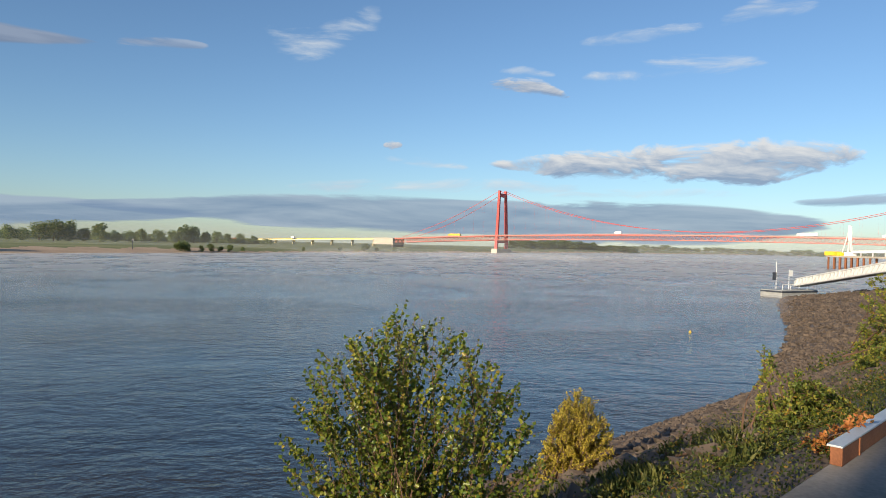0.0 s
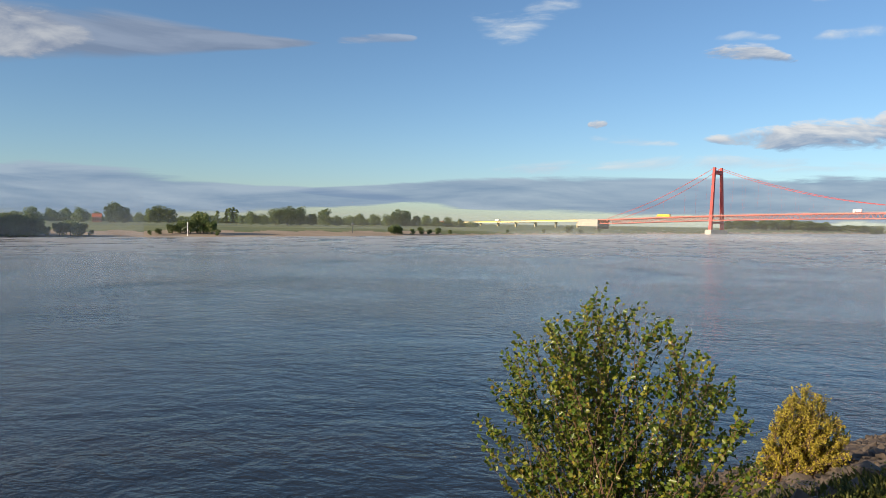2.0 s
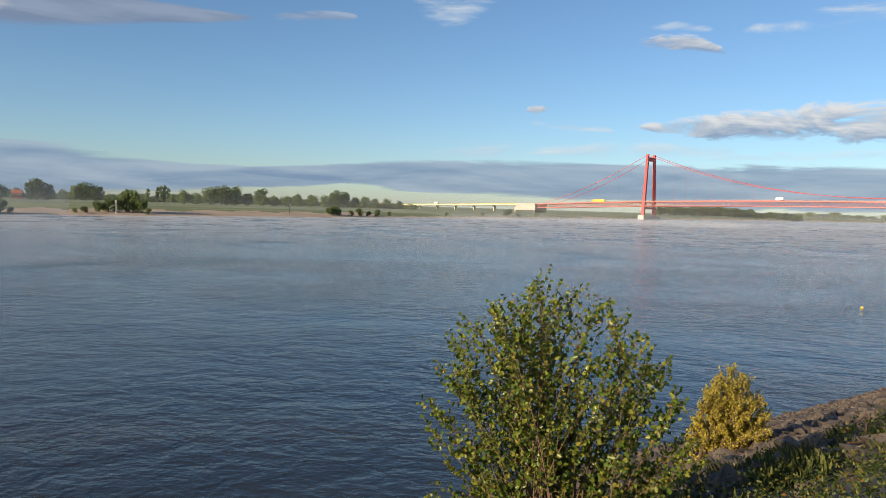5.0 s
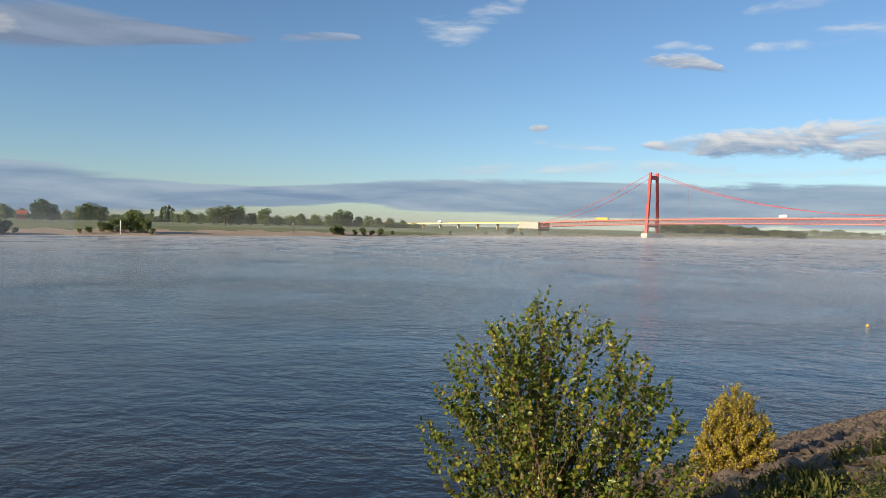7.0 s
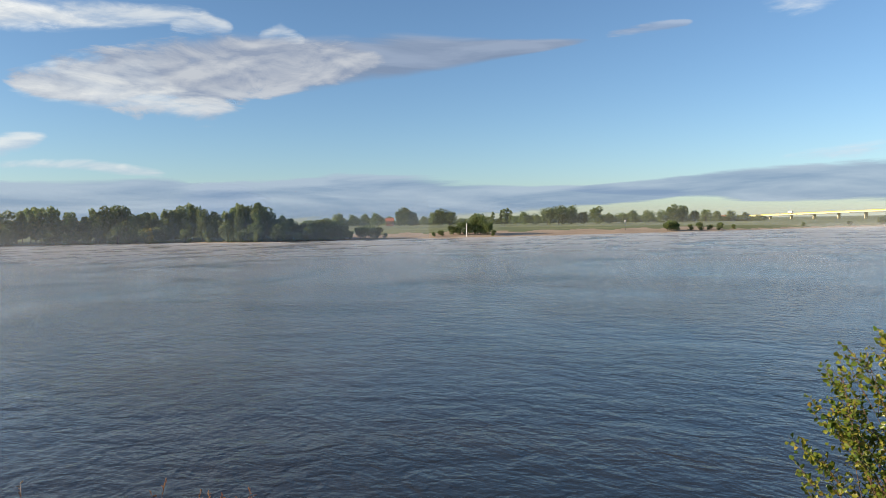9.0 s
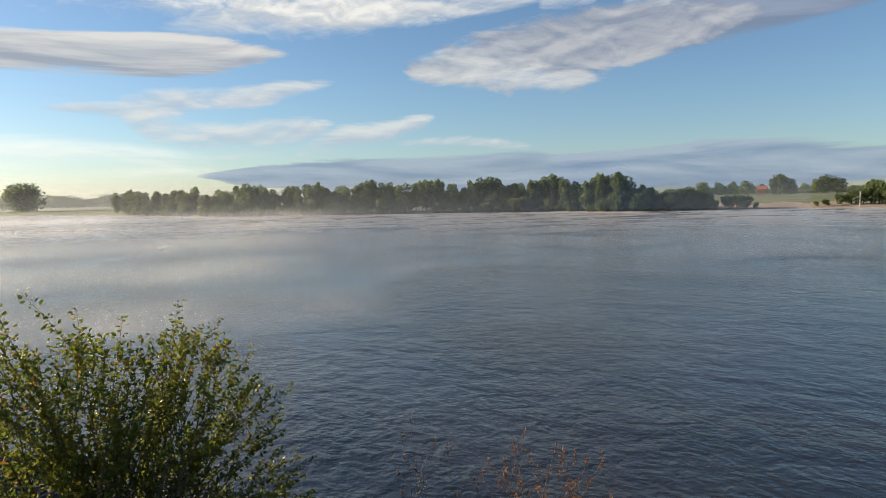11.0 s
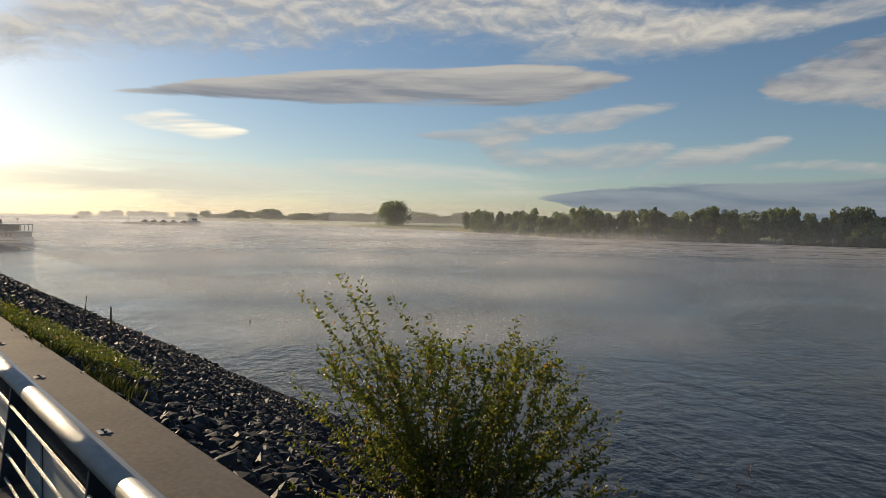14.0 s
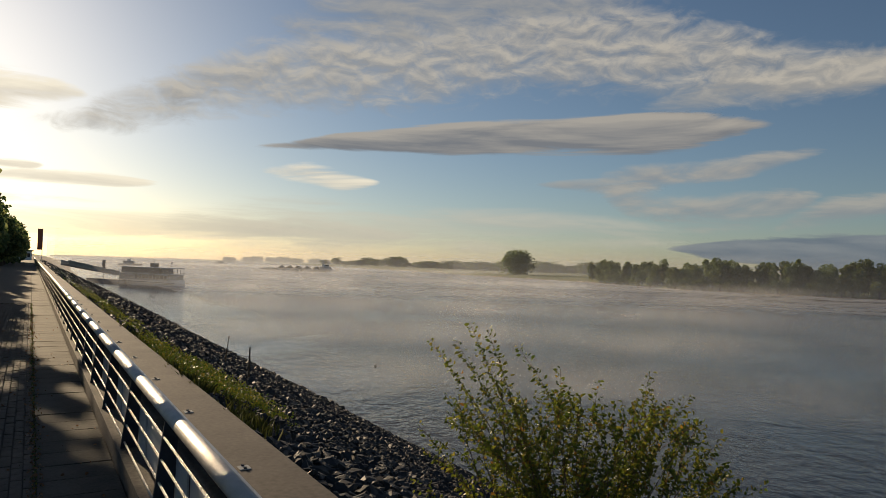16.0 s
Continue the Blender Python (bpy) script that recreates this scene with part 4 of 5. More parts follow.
def excursion_boat():
    a, b = spot(125.1, 229), spot(129.3, 252)
    L = (b - a).length
    t = thing("excursion_boat", "two-deck excursion boat moored at the landing stage", "boat", frame_at(a, b))
    part("hull", hull_mesh(L, 6.5, 1.7, 0, 0.22, 0.5), M_WHITE, t, "white hull with dark waterline")
    part("rubbing_strake", box(2.5, L - 0.4, -3.34, 3.34, 1.05, 1.25), M_DARKPAINT, t)
    part("lower_cabin", box(4.0, L - 0.8, -2.8, 2.8, 1.7, 3.6, bevel=0.1), M_GREYPAINT, t)
    for k in range(9):
        for sy in (-1, 1):
            part("window", box(4.8 + k * 1.75, 6.1 + k * 1.75, sy * 2.82 - 0.03, sy * 2.82 + 0.03, 2.2, 3.3), M_GLASSDARK, t)
    part("upper_deck", box(3.2, L - 0.4, -3.0, 3.0, 3.6, 3.8, bevel=0.05), M_WHITE, t)
    part("upper_cabin", box(8.5, L - 1.5, -2.5, 2.5, 3.8, 5.6, bevel=0.1), M_DARKPAINT, t)
    part("roof", box(3.6, L - 1.0, -2.9, 2.9, 5.6, 5.8, bevel=0.06), M_WHITE, t)
    for x in (3.8, 5.3, 6.9, 8.4):
        for sy in (-2.7, 2.7):
            part("roof_post", box(x - 0.06, x + 0.06, sy - 0.06, sy + 0.06, 3.8, 5.6), M_DARKPAINT, t)
    part("funnel", box(13.5, 15.5, -0.9, 0.9, 5.8, 7.1, bevel=0.2), M_DARKPAINT, t)
    part("mast", tube([(14.5, 0, 7.0), (14.5, 0, 9.2)], 0.07, 6), M_DARKPAINT, t)
    part("flagstaff", tube([(6.5, 0, 5.8), (5.8, 0, 7.6)], 0.04, 5), M_DARKPAINT, t)
    part("flag", box(5.9, 6.6, -0.02, 0.02, 6.9, 7.5), M_DARKPAINT, t)
    for x in (1.0, 2.0, 3.0):
        part("bow_rail_post", tube([(x, 0, 1.8), (x, 0, 2.9)], 0.04, 5), M_DARKPAINT, t)


def barge():
    b, a = spot(119.2, 735), spot(114.0, 640)
    L = (b - a).length
    t = thing("cargo_barge", "long coal barge pushed along the misty river", "boat", frame_at(a, b))
    part("hull", hull_mesh(L, 11, 1.6, 0, 0.06, 0.8), M_DARKPAINT, t, "low dark hull")
    part("wheelhouse", box(4, 12, -3.6, 3.6, 1.6, 4.8, bevel=0.2), M_GREYPAINT, t)
    part("bridge_house", box(6, 10, -2.6, 2.6, 4.8, 7.2, bevel=0.2), M_WHITE, t)
    part("window", box(5.94, 10.06, -2.3, 2.3, 5.6, 6.7), M_GLASSDARK, t)
    part("mast", tube([(11, 0, 7), (11, 0, 10)], 0.12, 6), M_DARKPAINT, t)
    part("stern_house", box(0.8, 4, -3.0, 3.0, 1.6, 3.4, bevel=0.15), M_GREYPAINT, t)
    rng = np.random.default_rng(3)
    for k in range(5):
        x = 22 + k * (L - 40) / 5
        bm = bmesh.new()
        bmesh.ops.create_cone(bm, cap_ends=True, segments=14, radius1=8.0, radius2=1.2, depth=3.4)
        for v in bm.verts:
            v.co += Vector(rng.normal(size=3) * 0.35)
            v.co.y *= 0.6
            v.co.z += 2.9
            v.co.x += x
        part("coal_heap", bm, M_COAL, t, "dark heap of coal")
    part("bow_mast", tube([(L - 5, 0, 1.5), (L - 5, 0, 7.5)], 0.15, 6), M_DARKPAINT, t)
    part("hatch_coaming", box(14, L - 8, -4.8, 4.8, 1.5, 2.3, bevel=0.05), M_GREYPAINT, t)


def small_ship(az, dist, L, label):
    a, b = spot(az, dist), spot(az + math.degrees(L / dist), dist + 6)
    t = thing("river_ship", label, "boat", frame_at(a, b))
    part("hull", hull_mesh(L, 7, 1.6, 0, 0.15, 0.6), M_DARKPAINT, t)
    part("deckhouse", box(L * 0.35, L * 0.8, -2.5, 2.5, 1.6, 4.4, bevel=0.2), M_GREYPAINT, t)
    part("wheelhouse", box(L * 0.5, L * 0.65, -1.8, 1.8, 4.4, 6.4, bevel=0.15), M_WHITE, t)
    part("mast", tube([(L * 0.5, 0, 6.3), (L * 0.5, 0, 9)], 0.1, 5), M_DARKPAINT, t)


excursion_boat()
barge()
small_ship(128.2, 760, 22, "dark river ship far upstream in the mist")
small_ship(122.0, 1500, 24, "small distant ship in the morning mist")


def gangway(a, b, w, h, colour, label):
    """A walkway with solid-looking girder sides from a to b."""
    t = thing("gangway", label, "gangway", Matrix.Translation(a))
    d = b - a
    n = Vector((d.x, d.y, 0)).normalized().cross(Vector((0, 0, 1)))
    o = Vector((0, 0, 0))
    part("walkway", beam(o, d, w, 0.18), M_GREYPAINT, t)
    for s in (-1, 1):
        bm = bmesh.new()
        for z in (0.12, h):
            add_beam(bm, o + n * (s * w / 2) + Vector((0, 0, z)), d + n * (s * w / 2) + Vector((0, 0, z)), 0.14, 0.22)
        k = max(6, int(d.length / 1.6))
        for i in range(k):
            p, q = d * (i / k), d * ((i + 1) / k)
            add_beam(bm, p + n * (s * w / 2) + Vector((0, 0, 0.1)), q + n * (s * w / 2) + Vector((0, 0, h)), 0.08, 0.08)
            add_beam(bm, p + n * (s * w / 2) + Vector((0, 0, 0.1)), p + n * (s * w / 2) + Vector((0, 0, h)), 0.08, 0.08)
        part("side_truss", bm, colour, t)
        part("side_sheet", beam(o + n * (s * (w / 2 - 0.09)) + Vector((0, 0, h / 2)), d + n * (s * (w / 2 - 0.09)) + Vector((0, 0, h / 2)), 0.03, h * 0.8), colour, t)
    return t


gangway(spot(-26.9, 166, 2.0), spot(-33.6, 128, 7.0), 1.8, 1.5, M_WHITE, "long white gangway from the bank to the pontoon")
gangway(spot(129.9, 246, 3.0), spot(133.3, 182, 6.6), 1.6, 1.0, M_GREYPAINT, "long grey gangway down to the excursion boat")


def pontoon(p, q, w, masts, label):
    t = thing("pontoon", label, "pontoon", frame_at(p, q))
    L = (q - p).length
    part("float", box(0, L, -w / 2, w / 2, -0.6, 1.5, bevel=0.12), M_GREYPAINT, t)
    part("fender", box(-0.12, L + 0.12, -w / 2 - 0.12, w / 2 + 0.12, 1.0, 1.3, bevel=0.05), M_DARKPAINT, t)
    for k in range(5):
        part("rail_post", tube([(0.4 + k * (L - 0.8) / 4, -w / 2 + 0.2, 1.5), (0.4 + k * (L - 0.8) / 4, -w / 2 + 0.2, 2.6)], 0.05, 6), M_WHITE, t)
    part("rail", tube([(0.4, -w / 2 + 0.2, 2.6), (L - 0.4, -w / 2 + 0.2, 2.6)], 0.05, 6), M_WHITE, t)
    for x, h in masts:
        part("mast", tube([(x, 0, 1.5), (x, 0, h)], 0.07, 6), M_WHITE, t)
    return t, L


pt, L = pontoon(spot(-25.1, 157), spot(-27.4, 166), 5.0, ((1.5, 7.2), (5.5, 5.6)), "grey steel landing pontoon with white masts")
part("day_mark", box(0.4, 1.5, -0.06, 0.06, 3.4, 5.0), M_DARKPAINT, pt, "dark tilted day mark board")
part("flag", box(5.6, 6.7, -0.02, 0.02, 4.2, 5.4), M_WHITE, pt, "small white flag")
pontoon(spot(129.2, 246), spot(131.4, 262), 5.0, ((4, 5.2), (9, 5.2)), "low dark landing pontoon beside the boat")
board = thing("sign_board", "dark leaning sign board above the gangway", "sign", Matrix.Translation(spot(130.75, 236, 0)))
part("board", beam((0, 0, 3.8), (0.9, 0.7, 7.6), 0.15, 1.0), M_DARKPAINT, board)
part("post", tube([(0.3, 0.2, -1.0), (0.3, 0.2, 4.6)], 0.1, 6), M_DARKPAINT, board)


def dolphin_jetty():
    p, q = spot(-28.9, 470), spot(-32.6, 440)
    m = frame_at(p, q)
    t = thing("loading_jetty", "loading jetty on dark piles with pale crane", "jetty", m)
    L = (q - p).length
    part("platform", box(0, L + 10, -3, 3, 7.2, 8.2, bevel=0.1), M_PALECONC, t)
    for k in range(8):
        for y in (-2.2, 2.2):
            part("pile", tube([(1 + k * 4.2, y, -3), (1 + k * 4.2, y, 7.2)], 0.55, 8), M_RUST, t)
    part("fender_block", box(-1.0, 6.0, -3.4, 3.4, 8.2, 10.6, bevel=0.2), M_YELLOW, t, "yellow block on the jetty end")
    part("fender_block", box(8.5, 11.0, -3.4, 3.4, 8.2, 10.0, bevel=0.2), M_YELLOW, t)
    for a in ((12.5, 0, 8.2), (16.0, 0, 8.2)):
        part("crane_leg", beam(a, (14.3, 0, 19), 0.8, 0.8), M_WHITE, t)
    part("crane_mast", beam((14.3, 0, 17), (14.0, 0, 25.5), 1.3, 1.3), M_WHITE, t)
    part("crane_boom", beam((14.0, 0, 25.0), (8.8, 0, 10.0), 0.45, 0.45), M_WHITE, t)
    part("crane_base", box(12, 17, -2, 2, 8.2, 10.5, bevel=0.15), M_WHITE, t)
    part("conveyor", beam((17, 0, 10.5), (L + 25, 0, 12.0), 1.6, 1.4), M_WHITE, t)
    for k in range(4):
        part("trestle", beam((22 + k * 8, 0, 7.6), (22 + k * 8, 0, 10.8), 0.4, 0.4), M_WHITE, t)


dolphin_jetty()


def buoy(az, dist, r, colour, label):
    t = thing("buoy", label, "buoy", Matrix.Translation(spot(az, dist)))
    bm = bmesh.new()
    add_tube(bm, [(0, 0, -0.2), (0, 0, 0.1 * r), (0, 0, 0.9 * r), (0, 0, 1.5 * r)], [r * 0.9, r, r * 0.6, r * 0.12], 12)
    part("float", bm, colour, t)


buoy(-19.5, 81.5, 0.16, M_YELLOW, "small yellow buoy floating on the river")
buoy(110.0, 62.0, 0.14, M_GREYPAINT, "small grey buoy floating on the river")


def farmhouse(az, dist, w, d, h, turn, label):
    p = spot(az, dist)
    t = thing("farmhouse", label, "house", Matrix.Translation((p.x, p.y, ground_z(p))) @ Matrix.Rotation(turn, 4, "Z"))
    part("wall", box(-w / 2, w / 2, -d / 2, d / 2, -0.3, h), M_BRICK, t)
    bm = bmesh.new()
    r = h * 0.62
    q = [bm.verts.new(c) for c in ((-w / 2 - 0.4, -d / 2 - 0.4, h - 0.1), (w / 2 + 0.4, -d / 2 - 0.4, h - 0.1), (w / 2 + 0.4, d / 2 + 0.4, h - 0.1), (-w / 2 - 0.4, d / 2 + 0.4, h - 0.1), (-w / 2 - 0.4, 0, h + r), (w / 2 + 0.4, 0, h + r))]
    for f in ((0, 1, 5, 4), (2, 3, 4, 5), (0, 4, 3), (1, 2, 5), (3, 2, 1, 0)):
        bm.faces.new([q[i] for i in f])
    roof = part("roof", bm, M_ROOF, t, "red tiled gable roof")
    part("chimney", box(w * 0.2, w * 0.2 + 0.7, -0.35, 0.35, h + r * 0.6, h + r + 0.9), M_BRICK, roof)
    for k in range(4):
        x = -w / 2 + (k + 0.5) * w / 4
        part("window", box(x - 0.55, x + 0.55, -d / 2 - 0.04, -d / 2 + 0.04, h * 0.3, h * 0.75), M_GLASSDARK, t)


farmhouse(43.2, 745, 8, 6, 5.2, radians(40), "brick farmhouse with red roof behind the trees")
farmhouse(17.0, 905, 12, 8, 4.0, radians(15), "farmhouse with red roof near the viaduct")
beacon = thing("river_beacon", "slim white river beacon pole on the groyne", "beacon", Matrix.Translation(spot(36.9, 366, 0.3)))
part("pole", tube([(0, 0, -1), (0, 0, 7.0)], 0.14, 6), M_WHITE, beacon)
part("top_mark", box(-0.25, 0.25, -0.05, 0.05, 6.4, 7.0), M_GREYPAINT, beacon)
beacon = thing("river_beacon", "small grey river board on a post in the meadow", "beacon", Matrix.Translation(spot(24.2, 440, 1.0)))
part("pole", tube([(0, 0, -1), (0, 0, 7.0)], 0.16, 6), M_DARKPAINT, beacon)
part("board", box(-0.5, 0.5, -0.06, 0.06, 5.8, 6.8), M_GREYPAINT, beacon)

# ---- trees and banner at the upstream end of the promenade ----
PROMENADE_TREES = [far_tree(70 + k, 6.8, 7.5, 26, 3000, 0.55, F_WOOD, 0.3, "leafy promenade tree with dark crown", "promenade_tree") for k in range(2)]
# up to k = 14 mostly out of view, placed and sized to shade the paving
for k in range(24):
    x = -19.0 - 6.0 * k if k < 6 else -54.0 - 8.0 * (k - 7)
    y, s = (-5.1 - 0.3 * k, 1.12) if k < 6 else (-6.3 + 0.16 * (k % 3), 1.0 - 0.03 * (k % 4)) if k < 15 else (-3.9 + 0.2 * (k % 3), 1.02 - 0.05 * (k % 4))
    ob = copy_thing(PROMENADE_TREES[k % 2], BANK @ Matrix.Translation((x, y, PROM - 0.15)) @ Matrix.Rotation(k * 1.7, 4, "Z"))
    ob.scale = (s, s, s * (1.35 if 7 <= k < 15 else 1.0))
    ob["group"] = "promenade trees"
flag = thing("banner_flag", "tall red and white banner flag on a pole", "flag", Matrix.Translation(spot(134.75, 165, PROM)))
part("pole", tube([(0, 0, -0.2), (0, 0, 7.2)], 0.06, 6), M_WHITE, flag)
part("cloth", box(0.05, 1.25, -0.02, 0.02, 2.8, 7.1), M_ROOF, flag, "red and white hanging cloth")
pav = thing("pavilion", "white riverside pavilion at the end of the promenade", "building", BANK @ Matrix.Translation((-255, -2.5, PROM)))
part("wall", box(-8, 8, -3, 3, -0.2, 2.6, bevel=0.05), M_WHITE, pav)
part("roof", box(-8.6, 8.6, -3.5, 3.5, 2.6, 3.0, bevel=0.08), M_GREYPAINT, pav)
for k in range(5):
    part("window", box(7.98, 8.04, -2.6 + k * 1.1, -1.8 + k * 1.1, 0.8, 2.0), M_GLASSDARK, pav)
# the source trees that only serve as patterns stand far behind the wood
for k, src in enumerate(WOODS + BUSHY + ROUND + [POPLAR, YEL] + PROMENADE_TREES):
    p = spot(58 + k * 1.8, 430 + (k % 3) * 12)
    src.matrix_world = Matrix.Translation((p.x, p.y, ground_z(p)))


# ---- clouds and river mist ----
def cloud_material(name, lit, shade, stretch, core, soft, density, detail=7.0, scale=0.6, rise=0.30, torn=1.9):
    """Cloud veil on the sky backdrop: ragged soft edge, bright above, grey below."""
    m, n, l, b = nodes_of(name)
    n.remove(b)
    uv, dg = n.new("ShaderNodeUVMap"), n.new("ShaderNodeUVMap")
    uv.uv_map, dg.uv_map = "patch", "sky_degrees"
    mp = n.new("ShaderNodeMapping")
    mp.inputs["Location"].default_value, mp.inputs["Scale"].default_value = (-1, -1, 0), (2, 2, 0)
    l.new(uv.outputs[0], mp.inputs[0])
    dot = n.new("ShaderNodeVectorMath")
    dot.operation = "DOT_PRODUCT"
    l.new(mp.outputs[0], dot.inputs[0])
    l.new(mp.outputs[0], dot.inputs[1])
    ms = n.new("ShaderNodeMapping")
    ms.inputs["Scale"].default_value = (stretch, 1, 1)
    l.new(dg.outputs[0], ms.inputs[0])
    no, n2 = n.new("ShaderNodeTexNoise"), n.new("ShaderNodeTexNoise")
    no.inputs["Scale"].default_value, no.inputs["Detail"].default_value, no.inputs["Roughness"].default_value = scale, detail, 0.60
    no.inputs["Distortion"].default_value = 0.5
    n2.inputs["Scale"].default_value, n2.inputs["Detail"].default_value, n2.inputs["Distortion"].default_value = scale, 4, 0.5
    l.new(ms.outputs[0], no.inputs["Vector"])
    sh = n.new("ShaderNodeMapping")
    sh.inputs["Location"].default_value = (0, 0.55, 0)
    l.new(ms.outputs[0], sh.inputs[0])
    l.new(sh.outputs[0], n2.inputs["Vector"])

    def math_node(op, a, c, clamp=False):
        k = n.new("ShaderNodeMath")
        k.operation, k.use_clamp = op, clamp
        for i, s in enumerate((a, c)):
            if isinstance(s, float):
                k.inputs[i].default_value = s
            else:
                l.new(s, k.inputs[i])
        return k.outputs[0]

    body = math_node("SUBTRACT", 1.0, dot.outputs["Value"])
    ragged = math_node("ADD", math_node("MULTIPLY", body, core), math_node("ADD", math_node("MULTIPLY", math_node("SUBTRACT", no.outputs["Fac"], 0.5), torn), 0.42))
    rng_ = n.new("ShaderNodeMapRange")
    rng_.interpolation_type = "SMOOTHSTEP"
    rng_.inputs["From Min"].default_value, rng_.inputs["From Max"].default_value = 0.70, 0.70 + soft
    rng_.inputs["To Max"].default_value = density
    l.new(ragged, rng_.inputs["Value"])
    sep = n.new("ShaderNodeSeparateXYZ")
    l.new(mp.outputs[0], sep.inputs[0])
    relief = math_node("MULTIPLY", math_node("SUBTRACT", no.outputs["Fac"], n2.outputs["Fac"]), 1.9)
    tone = math_node("ADD", math_node("ADD", relief, 0.5), math_node("MULTIPLY", sep.outputs["Y"], rise))
    r = ramp_node(n, [(0.22, shade), (0.80, lit)])
    l.new(tone, r.inputs[0])
    em, tr_, mix = n.new("ShaderNodeEmission"), n.new("ShaderNodeBsdfTransparent"), n.new("ShaderNodeMixShader")
    l.new(r.outputs[0], em.inputs["Color"])
    em.inputs["Strength"].default_value = 0.68
    l.new(rng_.outputs[0], mix.inputs[0])
    l.new(tr_.outputs[0], mix.inputs[1])
    l.new(em.outputs[0], mix.inputs[2])
    l.new(mix.outputs[0], n["Material Output"].inputs["Surface"])
    return m


C_CUMULUS = cloud_material("sunlit_cumulus", (0.74, 0.71, 0.68), (0.26, 0.33, 0.45), 0.32, 0.72, 0.34, 0.92, 8, rise=0.5, torn=2.2)
C_TAIL = cloud_material("dark_grey_cloud", (0.27, 0.32, 0.42), (0.19, 0.24, 0.34), 0.16, 1.15, 0.60, 0.94, 5, torn=1.1)
C_STRATUS = cloud_material("grey_stratus", (0.36, 0.42, 0.53), (0.22, 0.29, 0.42), 0.20, 0.72, 0.40, 0.80)
C_BANK = cloud_material("blue_grey_bank", (0.35, 0.42, 0.51), (0.20, 0.28, 0.40), 0.13, 1.1, 0.36, 0.90, 8, rise=0.22)
C_WISP = cloud_material("thin_wisp", (0.70, 0.71, 0.71), (0.50, 0.57, 0.66), 0.26, 0.56, 0.62, 0.72, 9)
C_LENS = cloud_material("smooth_lens_cloud", (0.70, 0.68, 0.65), (0.33, 0.36, 0.42), 0.09, 0.9, 0.30, 0.94, 6, rise=0.42, torn=1.6)
C_GREY = cloud_material("drifting_grey_cloud", (0.48, 0.49, 0.52), (0.25, 0.29, 0.38), 0.34, 0.86, 0.36, 0.93, 8, rise=-0.12)
C_VEIL = cloud_material("broad_white_veil", (0.72, 0.71, 0.68), (0.46, 0.51, 0.58), 0.24, 0.86, 0.72, 0.74, 8)
C_BRIGHT = cloud_material("backlit_cloud", (1.6, 1.52, 1.3), (1.15, 1.1, 0.98), 0.14, 0.66, 0.5, 0.85)
C_PALE = cloud_material("pale_horizon_haze", (1.0, 0.96, 0.86), (0.84, 0.83, 0.78), 0.12, 0.8, 0.8, 0.55, 5)
C_FIELD = cloud_material("rippled_cloud_field", (0.88, 0.85, 0.79), (0.56, 0.575, 0.595), 0.45, 1.05, 1.0, 0.90, 10, 0.8, torn=1.6)
SKY_R = 4600.0


def cloud(label, mat, outline, radius=SKY_R):
    """A cloud on the far sky dome; outline: rows of azimuth, lower and upper edge, in degrees."""
    outline = sorted(outline)
    az, lo, hi = (np.array(c, float) for c in zip(*outline))
    ease = np.convolve(np.pad(np.stack([np.interp(np.linspace(az[0], az[-1], 61), az, c) for c in (lo, hi)]), ((0, 0), (3, 3)), "edge").ravel(), np.ones(7) / 7, "same").reshape(2, 67)[:, 3:-3]
    na, ne = 60, 10
    verts, uvs, deg = [], [], []
    for j in range(ne + 1):
        for i in range(na + 1):
            u, v = i / na * 2 - 1, j / ne * 2 - 1
            a = az[0] + (az[-1] - az[0]) * i / na
            mid, half = (ease[0, i] + ease[1, i]) / 2, (ease[1, i] - ease[0, i]) / 2 * 1.22 + 0.12
            e = mid + half * v
            verts.append(way(a, e) * radius + Vector((0, 0, EYE)))
            uvs.append((0.5 + 0.5 * u ** 5, j / ne))
            deg.append((a, e))
    faces = [(j * (na + 1) + i + 1, j * (na + 1) + i, (j + 1) * (na + 1) + i, (j + 1) * (na + 1) + i + 1) for j in range(ne) for i in range(na)]
    me = mesh_from("cloud", verts, faces, (mat,), smooth=True)
    for name, data in (("patch", uvs), ("sky_degrees", deg)):
        lay = me.uv_layers.new(name=name)
        for loop in me.loops:
            lay.data[loop.index].uv = data[loop.vertex_index]
    ob = tagged(new("cloud", me), label, "cloud", "clouds in the morning sky", "structure")
    ob.visible_shadow = False
    return ob


